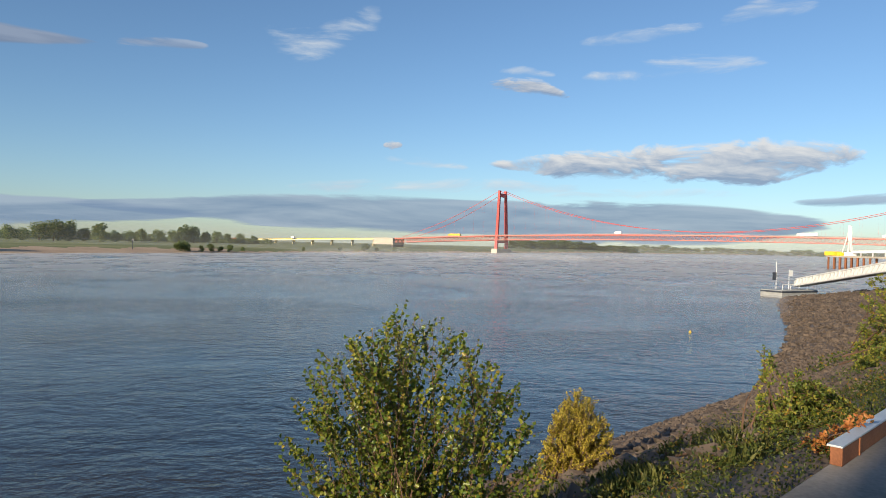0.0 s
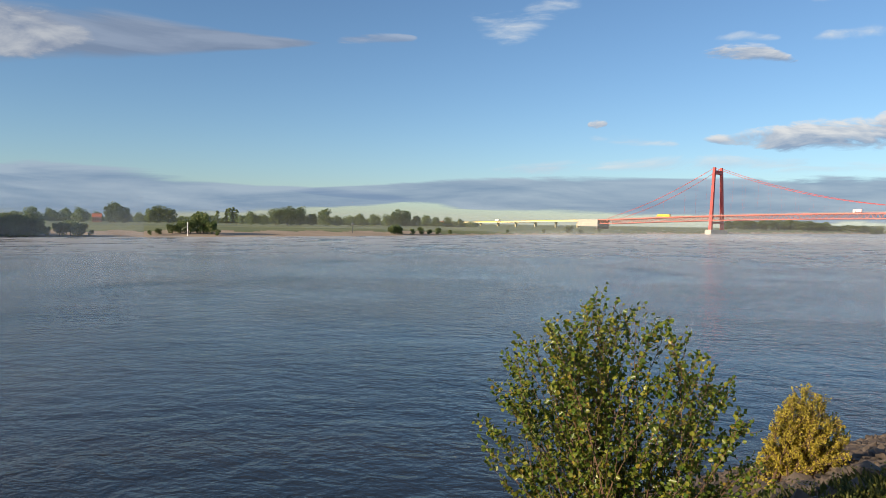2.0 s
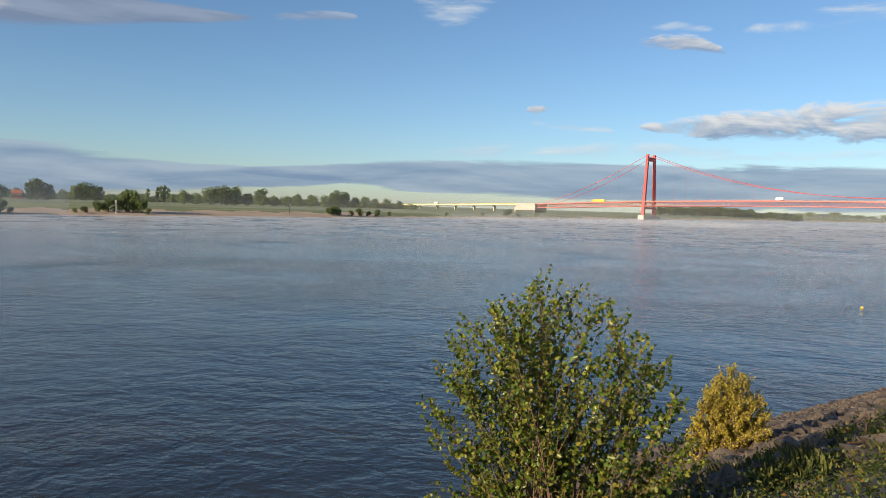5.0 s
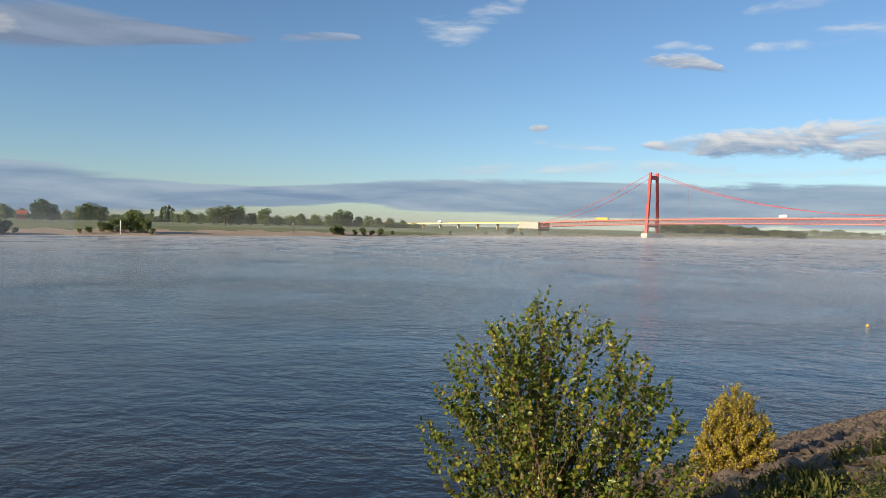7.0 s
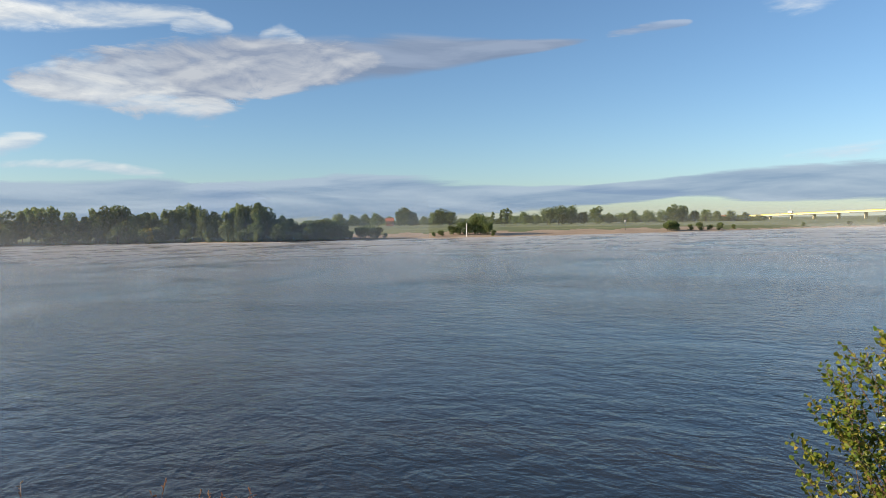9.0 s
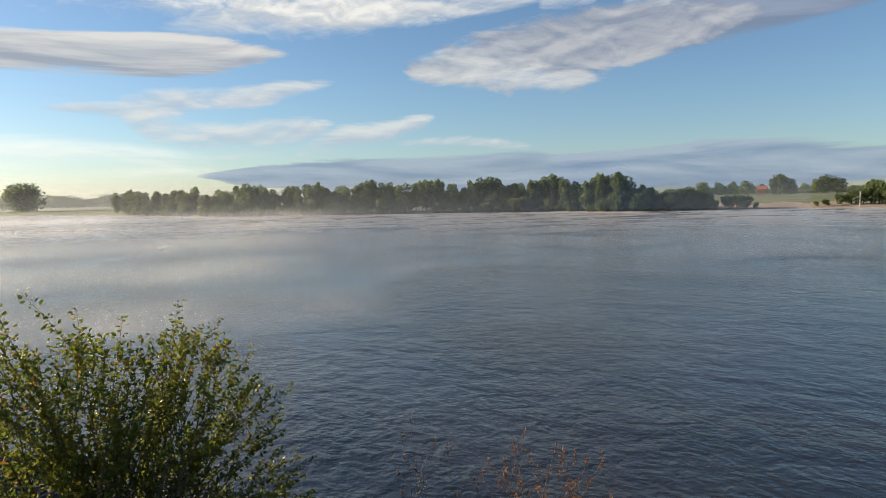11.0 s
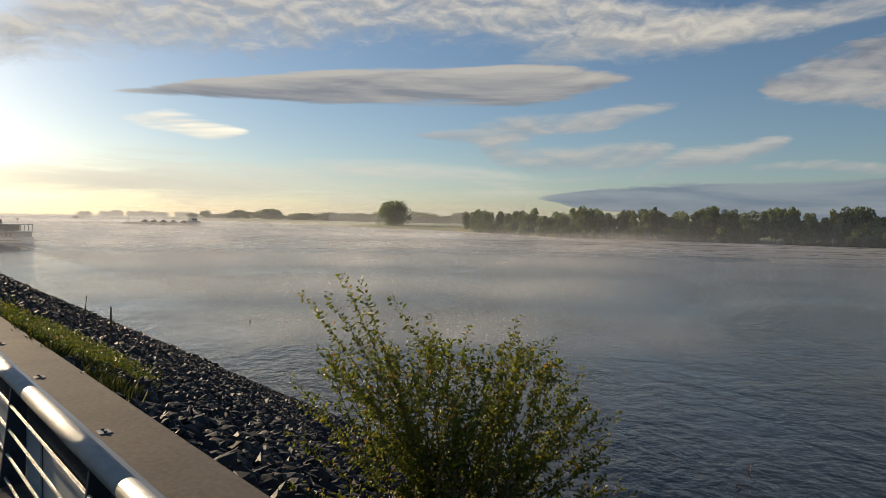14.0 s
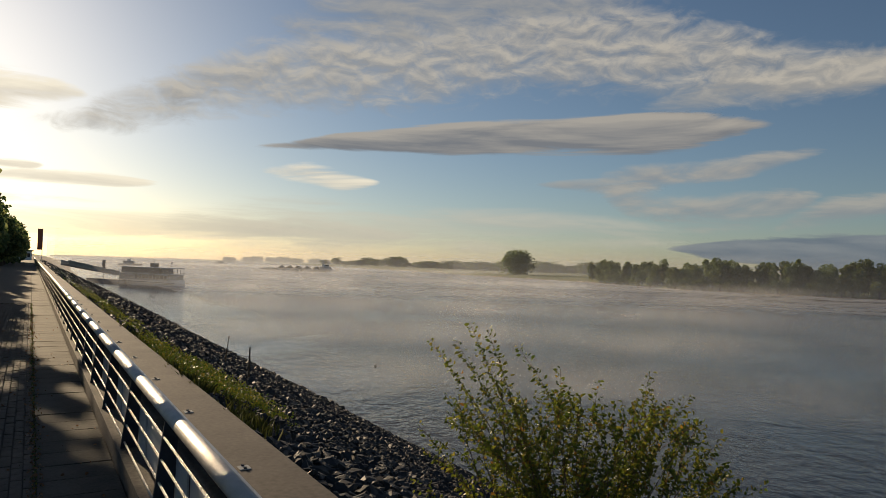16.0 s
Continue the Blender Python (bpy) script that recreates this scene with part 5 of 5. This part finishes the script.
CLOUDS = [
    ("long sunlit cumulus bank over the river", C_CUMULUS, [(-3.2, 6.4, 6.9), (-9.6, 5.8, 7.8), (-18.3, 5.0, 8.2), (-24, 5.2, 8.4), (-27.5, 5.5, 8.8), (-31.2, 6.2, 7.6)]),
    ("blue-grey stratus bank over the meadow", C_BANK, [(61, 1.2, 2.6), (55.6, 0.2, 3.4), (48.5, 0.2, 3.8), (42.6, 0.2, 3.5), (37, 0.4, 3.2), (33, 0.6, 2.7), (27, 1.0, 2.5), (18, 1.6, 2.2)]),
    ("blue-grey stratus bank behind the bridge", C_BANK, [(30, 2.2, 2.5), (20, 1.6, 3.1), (13.5, 1.2, 3.6), (7, 1.0, 3.9), (1.6, 0.9, 3.8), (-4.5, 0.7, 3.6), (-9.7, 0.6, 3.6), (-18.4, 0.5, 3.7), (-24.8, 0.9, 3.2), (-30, 1.8, 2.4)]),
    ("small grey stratus streak", C_STRATUS, [(-26, 3.6, 3.8), (-29, 3.3, 4.0), (-33, 3.7, 4.5), (-36, 4.2, 4.6)]),
    ("blue-grey band low over the wood", C_BANK, [(88, 1.8, 2.1), (80, 0.8, 2.9), (72, 0.3, 3.1), (64, 0.2, 3.5), (58, 0.2, 3.3), (52, 0.6, 3.0)]),
    ("small grey cloud", C_CUMULUS, [(-2.4, 12.9, 13.1), (-4.8, 12.4, 13.6), (-7.5, 12.0, 13.3), (-10.2, 11.7, 12.0)]),
    ("thin white wisp", C_WISP, [(-3.6, 13.9, 14.2), (-6, 13.7, 14.4), (-8.8, 13.6, 13.9)]),
    ("thin white wisp", C_WISP, [(-10.4, 15.8, 16.3), (-13.5, 15.6, 17.1), (-17, 16.2, 17.1), (-20.4, 16.7, 17.2)]),
    ("thin white wisp", C_WISP, [(-20.6, 16.6, 17.3), (-24, 16.9, 18.6), (-28.2, 17.1, 17.9)]),
    ("thin white wisp", C_WISP, [(-10.6, 13.2, 13.7), (-16, 13.1, 14.6), (-20, 13.3, 15.3), (-25, 13.6, 14.1)]),
    ("faint high wisp", C_WISP, [(15.5, 15.4, 16.6), (11, 13.8, 17.4), (8, 15.8, 18.4), (5.2, 17, 18.8)]),
    ("faint grey shred", C_STRATUS, [(26, 14.0, 14.4), (22.5, 14.1, 14.9), (19, 14.4, 14.8)]),
    ("small pale cloud shred", C_CUMULUS, [(5.4, 7.8, 8.1), (4.6, 7.7, 8.4), (3.6, 7.9, 8.2)]),
    ("small pale cloud shred", C_WISP, [(5.6, 6.7, 7.1), (3, 6.3, 7.2), (-2.0, 6.1, 6.6)]),
    ("pale wisp over the bridge", C_WISP, [(14, 4.0, 4.4), (6, 4.1, 5.2), (-4, 4.3, 5.6), (-12, 4.5, 5.0)]),
    ("pale wisp over the bridge", C_WISP, [(-8, 3.9, 4.4), (-16, 4.0, 4.9), (-24, 4.2, 4.7)]),
    ("dark grey tail of a drifting cloud", C_TAIL, [(62, 9.6, 13.6), (56, 9.8, 14.4), (47, 10.8, 14.6), (41.7, 11.7, 14.9), (36.4, 12.6, 14.5), (31, 13.3, 14.2), (26, 13.8, 14.1)]),
    ("large white and grey drifting cloud", C_GREY, [(72, 10.4, 10.9), (69, 9.0, 11.3), (64, 8.4, 13.0), (60, 8.0, 14.0), (57, 8.1, 14.6), (52, 9.8, 14.5), (47, 11.0, 14.2), (43, 12.2, 13.8)]),
    ("white lobe of the drifting cloud", C_VEIL, [(71, 9.2, 10.8), (66, 8.8, 12.0), (62, 8.2, 12.4), (58.5, 8.1, 10.4), (55, 8.6, 9.4)]),
    ("white cloud puff", C_VEIL, [(60, 14.4, 15.0), (57.4, 14.3, 16.0), (55, 14.6, 15.2)]),
    ("white cloud puff", C_VEIL, [(53.5, 13.9, 14.6), (51.5, 13.9, 15.4), (49.5, 14.0, 14.5)]),
    ("white high veil", C_VEIL, [(90, 12.0, 13.4), (80, 12.4, 15.5), (72, 13.2, 16.5), (65, 14.0, 16.0), (56, 15.2, 16.4)]),
    ("white slanting veil", C_VEIL, [(93, 6.6, 8.2), (86, 6.8, 8.7), (81, 7.7, 9.3), (75.5, 9.1, 9.6)]),
    ("long lens-shaped grey cloud", C_LENS, [(121.5, 8.8, 9.0), (112, 9.1, 10.7), (106, 9.2, 11.4), (99.8, 9.5, 11.9), (93, 9.5, 12.4), (86.5, 9.6, 12.7), (82, 10.3, 12.3), (78, 11.1, 11.5)]),
    ("white hooked wisp", C_VEIL, [(98, 6.7, 7.0), (93, 6.3, 7.4), (90, 6.0, 7.6), (86, 6.6, 8.0), (80, 7.6, 8.6)]),
    ("white falling plume", C_VEIL, [(92.5, 5.6, 6.6), (90, 4.4, 6.8), (86, 3.4, 6.2), (82, 3.2, 6.2), (78, 4.5, 6.6), (76, 5.9, 6.5)]),
    ("white falling plume", C_VEIL, [(80, 3.2, 3.8), (76, 3.4, 5.9), (72.5, 4.2, 6.4), (68, 6.0, 6.8)]),
    ("white wisp", C_VEIL, [(72, 4.0, 4.6), (66, 4.0, 4.9), (60, 3.5, 4.1)]),
    ("small bright lens cloud", C_BRIGHT, [(120.4, 7.0, 7.3), (116.3, 6.4, 8.0), (113.5, 5.9, 7.5), (110, 6.5, 6.8)]),
    ("bright backlit streak", C_BRIGHT, [(141, 5.0, 6.0), (137.5, 5.0, 5.9), (131.2, 5.1, 6.1), (127, 5.5, 5.8)]),
    ("bright backlit streak", C_BRIGHT, [(141, 3.4, 4.4), (136, 3.6, 4.3), (129.5, 3.9, 4.2)]),
    ("bright backlit streak", C_BRIGHT, [(140, 6.0, 6.4), (137, 6.0, 6.5), (134.8, 6.1, 6.4)]),
    ("rippled white cloud field", C_FIELD, [(137, 8.0, 9.4), (131, 8.6, 12.2), (124, 10.8, 15.8), (119, 11.6, 17.8), (112, 12.0, 19.8), (106, 12.5, 20.8), (100, 14.0, 21.5), (93, 13.9, 22), (86, 13.2, 20), (78, 12.2, 17), (72, 13.2, 16), (62, 14.2, 15)]),
    ("high white veil over the cloud field", C_VEIL, [(120, 17.0, 19.0), (112, 17.0, 24), (100, 18.5, 26), (90, 20, 25), (80, 21.0, 23)]),
    ("bright puffs beside the cloud field", C_BRIGHT, [(142, 8.4, 14.5), (138, 9.6, 13.8), (134.5, 10.6, 12.6), (132, 11.2, 11.8)]),
    ("pale haze layer near the horizon", C_PALE, [(128, 1.5, 4.4), (112, 1.3, 5.2), (98, 1.3, 5.0), (84, 1.5, 3.6)]),
    ("pale haze layer near the horizon", C_PALE, [(142, 0.8, 3.6), (128, 0.8, 3.8), (112, 0.9, 3.2), (98, 1.0, 2.6)]),
]
for k, (label, mat, outline) in enumerate(CLOUDS):
    cloud(label, mat, outline, SKY_R - 12.0 * k)


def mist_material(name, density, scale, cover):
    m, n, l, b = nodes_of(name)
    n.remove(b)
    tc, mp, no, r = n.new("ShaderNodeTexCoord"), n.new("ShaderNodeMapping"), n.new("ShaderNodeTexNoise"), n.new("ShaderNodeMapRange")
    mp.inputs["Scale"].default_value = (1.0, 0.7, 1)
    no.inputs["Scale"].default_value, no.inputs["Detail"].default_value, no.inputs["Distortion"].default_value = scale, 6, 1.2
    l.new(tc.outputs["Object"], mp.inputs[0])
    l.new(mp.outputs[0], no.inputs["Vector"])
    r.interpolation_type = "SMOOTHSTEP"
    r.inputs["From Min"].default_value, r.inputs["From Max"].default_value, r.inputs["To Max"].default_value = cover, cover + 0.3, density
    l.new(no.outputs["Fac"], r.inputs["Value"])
    # density rises with distance from the viewpoint, added to brighten the far water
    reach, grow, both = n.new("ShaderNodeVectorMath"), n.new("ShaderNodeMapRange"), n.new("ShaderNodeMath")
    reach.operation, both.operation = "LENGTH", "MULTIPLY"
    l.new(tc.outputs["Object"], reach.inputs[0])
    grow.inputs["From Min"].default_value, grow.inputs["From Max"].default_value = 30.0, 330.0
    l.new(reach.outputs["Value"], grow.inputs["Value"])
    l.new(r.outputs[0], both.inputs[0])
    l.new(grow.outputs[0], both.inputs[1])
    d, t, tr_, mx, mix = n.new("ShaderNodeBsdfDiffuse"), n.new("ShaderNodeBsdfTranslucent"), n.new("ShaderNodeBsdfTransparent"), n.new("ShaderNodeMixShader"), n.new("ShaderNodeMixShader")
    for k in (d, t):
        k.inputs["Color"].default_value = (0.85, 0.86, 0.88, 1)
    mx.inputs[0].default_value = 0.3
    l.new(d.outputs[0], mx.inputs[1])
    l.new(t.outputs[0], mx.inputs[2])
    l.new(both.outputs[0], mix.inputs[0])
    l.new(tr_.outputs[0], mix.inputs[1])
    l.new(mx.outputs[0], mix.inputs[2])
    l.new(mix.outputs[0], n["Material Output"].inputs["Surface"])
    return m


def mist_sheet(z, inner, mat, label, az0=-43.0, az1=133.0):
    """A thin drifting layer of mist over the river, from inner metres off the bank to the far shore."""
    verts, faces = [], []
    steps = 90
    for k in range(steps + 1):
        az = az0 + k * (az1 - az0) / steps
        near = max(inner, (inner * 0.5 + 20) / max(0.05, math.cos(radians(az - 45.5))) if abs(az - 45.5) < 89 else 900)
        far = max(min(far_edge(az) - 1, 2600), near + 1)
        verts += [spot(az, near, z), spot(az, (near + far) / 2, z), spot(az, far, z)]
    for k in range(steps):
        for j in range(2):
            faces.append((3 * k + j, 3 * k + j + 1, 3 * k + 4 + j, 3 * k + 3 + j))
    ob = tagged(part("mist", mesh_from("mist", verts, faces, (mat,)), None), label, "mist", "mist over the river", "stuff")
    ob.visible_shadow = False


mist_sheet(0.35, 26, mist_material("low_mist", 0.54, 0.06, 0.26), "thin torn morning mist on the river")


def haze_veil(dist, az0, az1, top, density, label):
    """A see-through upright sheet over the water that imitates distance haze and thins out upwards."""
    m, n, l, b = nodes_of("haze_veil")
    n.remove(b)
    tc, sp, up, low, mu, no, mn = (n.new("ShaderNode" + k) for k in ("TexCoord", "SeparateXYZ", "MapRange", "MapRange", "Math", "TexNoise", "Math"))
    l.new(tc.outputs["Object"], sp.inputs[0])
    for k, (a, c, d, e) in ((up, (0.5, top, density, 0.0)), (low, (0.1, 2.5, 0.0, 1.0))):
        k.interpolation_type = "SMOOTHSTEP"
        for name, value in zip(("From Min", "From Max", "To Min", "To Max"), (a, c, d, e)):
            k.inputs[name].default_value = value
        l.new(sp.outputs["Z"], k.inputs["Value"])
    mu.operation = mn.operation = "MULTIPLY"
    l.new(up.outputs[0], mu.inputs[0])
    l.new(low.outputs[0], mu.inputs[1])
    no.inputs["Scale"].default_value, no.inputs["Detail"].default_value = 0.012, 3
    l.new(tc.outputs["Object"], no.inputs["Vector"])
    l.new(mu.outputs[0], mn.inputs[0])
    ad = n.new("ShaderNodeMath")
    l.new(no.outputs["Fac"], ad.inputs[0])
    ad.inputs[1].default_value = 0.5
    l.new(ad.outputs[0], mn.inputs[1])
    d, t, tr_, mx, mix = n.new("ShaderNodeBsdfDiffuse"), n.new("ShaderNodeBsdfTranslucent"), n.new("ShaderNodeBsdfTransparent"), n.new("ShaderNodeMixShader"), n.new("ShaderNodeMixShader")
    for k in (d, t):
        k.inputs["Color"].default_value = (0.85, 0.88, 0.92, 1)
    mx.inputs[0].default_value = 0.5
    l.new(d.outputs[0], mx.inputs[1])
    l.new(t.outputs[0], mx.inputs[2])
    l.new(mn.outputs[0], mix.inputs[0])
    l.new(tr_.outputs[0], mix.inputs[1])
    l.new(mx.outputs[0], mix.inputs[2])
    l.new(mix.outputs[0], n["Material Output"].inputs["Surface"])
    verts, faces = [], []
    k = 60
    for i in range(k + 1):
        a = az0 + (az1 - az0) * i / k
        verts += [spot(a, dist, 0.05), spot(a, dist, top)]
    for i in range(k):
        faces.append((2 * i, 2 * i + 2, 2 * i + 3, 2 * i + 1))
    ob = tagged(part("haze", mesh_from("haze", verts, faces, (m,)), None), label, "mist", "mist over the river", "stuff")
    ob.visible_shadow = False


# sheets added to pale the things behind them as distance haze would
haze_veil(310, 40, 104, 26, 0.17, "thin morning haze sheet before the wood")
haze_veil(560, -40, 52, 26, 0.13, "morning haze sheet over the meadow")
haze_veil(760, 88, 134, 45, 0.26, "distant morning haze sheet")
haze_veil(205, 112, 134, 15, 0.20, "sunlit haze sheet before the landing stage")
haze_veil(2250, -44, 70, 50, 0.12, "far morning haze sheet at the horizon")
haze_veil(2100, 70, 134.5, 75, 0.46, "far morning haze sheet at the horizon")


def mist_curtain_material(density, scale):
    """Upright wisps: soft at the foot, the top and both ends, torn by noise."""
    m, n, l, b = nodes_of("mist_curtain")
    n.remove(b)
    uv, sp = n.new("ShaderNodeUVMap"), n.new("ShaderNodeSeparateXYZ")
    uv.uv_map = "veil"
    l.new(uv.outputs[0], sp.inputs[0])
    tc, no, mp = n.new("ShaderNodeTexCoord"), n.new("ShaderNodeTexNoise"), n.new("ShaderNodeMapping")
    mp.inputs["Scale"].default_value = (1, 1, 2.2)
    no.inputs["Scale"].default_value, no.inputs["Detail"].default_value, no.inputs["Distortion"].default_value = scale, 5, 0.8
    l.new(tc.outputs["Object"], mp.inputs[0])
    l.new(mp.outputs[0], no.inputs["Vector"])

    def ease(src, a, c, to=1.0):
        k = n.new("ShaderNodeMapRange")
        k.interpolation_type = "SMOOTHSTEP"
        k.inputs["From Min"].default_value, k.inputs["From Max"].default_value, k.inputs["To Max"].default_value = a, c, to
        l.new(src, k.inputs["Value"])
        return k.outputs[0]

    def times(a, c):
        k = n.new("ShaderNodeMath")
        k.operation = "MULTIPLY"
        l.new(a, k.inputs[0])
        l.new(c, k.inputs[1])
        return k.outputs[0]

    def flip(src):
        k = n.new("ShaderNodeMath")
        k.operation = "SUBTRACT"
        k.inputs[0].default_value = 1.0
        l.new(src, k.inputs[1])
        return k.outputs[0]

    a = times(ease(no.outputs["Fac"], -0.15, 1.0, density), times(ease(sp.outputs["Y"], 0.0, 0.4), ease(flip(sp.outputs["Y"]), 0.0, 0.6)))
    a = times(a, times(ease(sp.outputs["X"], 0.0, 0.4), ease(flip(sp.outputs["X"]), 0.0, 0.25)))
    d, t, tr_, mx, mix = n.new("ShaderNodeBsdfDiffuse"), n.new("ShaderNodeBsdfTranslucent"), n.new("ShaderNodeBsdfTransparent"), n.new("ShaderNodeMixShader"), n.new("ShaderNodeMixShader")
    for k in (d, t):
        k.inputs["Color"].default_value = (0.88, 0.88, 0.88, 1)
    mx.inputs[0].default_value = 0.6
    l.new(d.outputs[0], mx.inputs[1])
    l.new(t.outputs[0], mx.inputs[2])
    l.new(a, mix.inputs[0])
    l.new(tr_.outputs[0], mix.inputs[1])
    l.new(mx.outputs[0], mix.inputs[2])
    l.new(mix.outputs[0], n["Material Output"].inputs["Surface"])
    return m


def mist_curtain(dist, az0, az1, tall, density, label):
    """Upright sheets of mist wisps that stand on the water along a bow round the viewpoint."""
    verts, faces, uvs = [], [], []
    k = 70
    for i in range(k + 1):
        a = az0 + (az1 - az0) * i / k
        r = dist * (1 + 0.012 * math.sin(a * 0.35 + dist))
        verts += [spot(a, r, 0.03), spot(a, r, tall)]
        uvs += [(i / k, 0.0), (i / k, 1.0)]
    for i in range(k):
        faces.append((2 * i, 2 * i + 2, 2 * i + 3, 2 * i + 1))
    me = mesh_from("mist", verts, faces, (mist_curtain_material(density, 11.0 / dist + 0.01),))
    lay = me.uv_layers.new(name="veil")
    for loop in me.loops:
        lay.data[loop.index].uv = uvs[loop.vertex_index]
    ob = tagged(part("mist", me, None), label, "mist", "mist over the river", "stuff")
    ob.visible_shadow = False


# sheets set upright to catch the sun and brighten the water upstream
for k in range(7):
    dist = 46.0 * 1.6 ** k
    edge = 45.5 + math.degrees(math.acos(17.0 / dist))
    mist_curtain(dist, 62.0 if dist < 320 else 92.0, edge + 8, 4.2 + 0.5 * k, 0.26 + 0.05 * k, "upright mist wisp sheets added to brighten the upstream water")
mist_curtain(430, -22, 16, 6.0, 0.42, "pale mist wisps standing on the water before the bridge")


# ---- paving and single stones, the nearest pieces ----
pave = [o for o in scene.objects if o.name == "pavement"][0]
bm = box(-0.245, 0.245, -0.33, 0.33, -0.06, 0.0, bevel=0.006)
slab_me = bpy.data.meshes.new("kerb_slab")
bm.to_mesh(slab_me)
bm.free()
slab_me.materials.append(M_SLAB)
prnd = random.Random(9)
for k in range(90):
    ob = new("kerb_slab", slab_me)
    ob.parent = pave
    ob.matrix_basis = Matrix.Translation((-1.5 - 0.5 * k, 0.585, PROM + prnd.uniform(-0.004, 0.004))) @ Matrix.Rotation(prnd.uniform(-0.008, 0.008), 4, "X")
tagged(part("kerb_slab_row", box(UP, -46.6, 0.26, 0.92, PROM - 0.06, PROM, bevel=0.004), M_SLAB, pave), "row of distant kerb slabs", kind="stuff")
tagged(part("kerb_bed", box(UP, 0, 0.245, 0.926, PROM - 0.25, PROM - 0.03), M_JOINT, pave), "dark joints between kerb slabs")
bm = box(-0.0965, 0.0965, -0.0465, 0.0465, -0.05, 0.0, bevel=0.004)
pav_me = bpy.data.meshes.new("paver")
bm.to_mesh(pav_me)
bm.free()
pav_me.materials.append(M_PAVER)
near, rest_v, rest_f = 0, [], []
pv = np.array([v.co for v in pav_me.vertices])
pf = [list(p.vertices) for p in pav_me.polygons]
cube_v = np.array([(-0.0965, -0.0465, -0.05), (0.0965, -0.0465, -0.05), (0.0965, 0.0465, -0.05), (-0.0965, 0.0465, -0.05), (-0.092, -0.042, 0), (0.092, -0.042, 0), (0.092, 0.042, 0), (-0.092, 0.042, 0)])
cube_f = [(4, 5, 6, 7), (0, 1, 5, 4), (1, 2, 6, 5), (2, 3, 7, 6), (3, 0, 4, 7)]
count = 0
for row in range(0, 26):
    y = 0.195 - 0.1 * row
    for col in range(0, 150):
        x = -3.2 - 0.2 * col - (0.1 if row % 2 else 0.0)
        z = PROM - 0.002 + prnd.uniform(-0.004, 0.004)
        if count < 300 and row < 12 and -8.6 < x < -3.4:
            ob = new("paver", pav_me)
            ob.parent = pave
            ob.matrix_basis = Matrix.Translation((x, y, z)) @ Matrix.Rotation(prnd.uniform(-0.02, 0.02), 4, "Y")
            count += 1
        else:
            o = len(rest_v)
            rest_v += [(a[0] + x, a[1] + y, a[2] + z) for a in cube_v]
            rest_f += [tuple(o + i for i in f) for f in cube_f]
tagged(part("paver_field", mesh_from("paver_field", rest_v, rest_f, (M_PAVER,)), None, pave), "worn brown brick pavers", kind="stuff")
tagged(part("paver_far", box(UP, -33.4, -13.9, 0.23, PROM - 0.05, PROM - 0.001), M_PAVER, pave), "distant worn brick paving", kind="stuff")
tagged(part("paver_side", box(-33.35, 60, -13.9, -2.38, PROM - 0.05, PROM - 0.001), M_PAVER, pave), "worn brick paving", kind="stuff")

rng = np.random.default_rng(12)
forms = []
for k in range(10):
    v = ICO_V * (1 + rng.uniform(-0.28, 0.28, (12, 1))) * np.array([1.0, rng.uniform(0.55, 0.9), rng.uniform(0.35, 0.6)])
    forms.append(mesh_from("stone", v * 0.5, ICO_F, (M_STONE,)))
for k in range(290):
    x, y = rng.uniform(-9.5, -3.2), 1.98 + 3.6 * rng.uniform(0, 1)
    s = rng.uniform(0.11, 0.24)
    ob = new("stone", forms[k % 10])
    ob.parent = revet
    ob.matrix_basis = Matrix.Translation((x, y, float(slope_z(x, y)) + s * 0.12)) @ Euler(rng.uniform(-0.6, 0.6, 3)).to_matrix().to_4x4() @ Matrix.Rotation(rng.uniform(0, 6.3), 4, "Z") @ Matrix.Diagonal((s, s, s * 0.9, 1))

# fallen leaves and moss along the joint beside the kerb slabs
rng = np.random.default_rng(31)
k = 900
lx, ly = -3.0 - 24 * rng.uniform(0, 1, k) ** 1.6, np.where(rng.uniform(0, 1, k) < 0.7, 0.235 + rng.normal(size=k) * 0.045, rng.uniform(-1.6, 0.9, k))
ld = np.stack([rng.normal(size=k), rng.normal(size=k), rng.normal(size=k) * 0.15], -1)
litter = tagged(part("leaf_litter", leaf_mesh("leaf_litter", np.stack([lx, ly, PROM + 0.012 + rng.uniform(0, 0.012, k)], -1), ld, 0.035, rng, 0.7, (F_DRY, )), None), "brown fallen leaves on the promenade paving", "leaves", kind="stuff")
litter.matrix_world = BANK
k = 2600
lx, ly = -3.0 - 30 * rng.uniform(0, 1, k), 0.24 + rng.normal(size=k) * 0.022
moss = tagged(part("moss", leaf_mesh("moss", np.stack([lx, ly, PROM - 0.012 + rng.uniform(0, 0.02, k)], -1), rng.normal(size=(k, 3)) + [0, 0, 0.8], 0.022, rng, 0.6, (F_SHADEWEED, )), None), "dark moss in the paving joint", "moss", kind="stuff")
moss.matrix_world = BANK
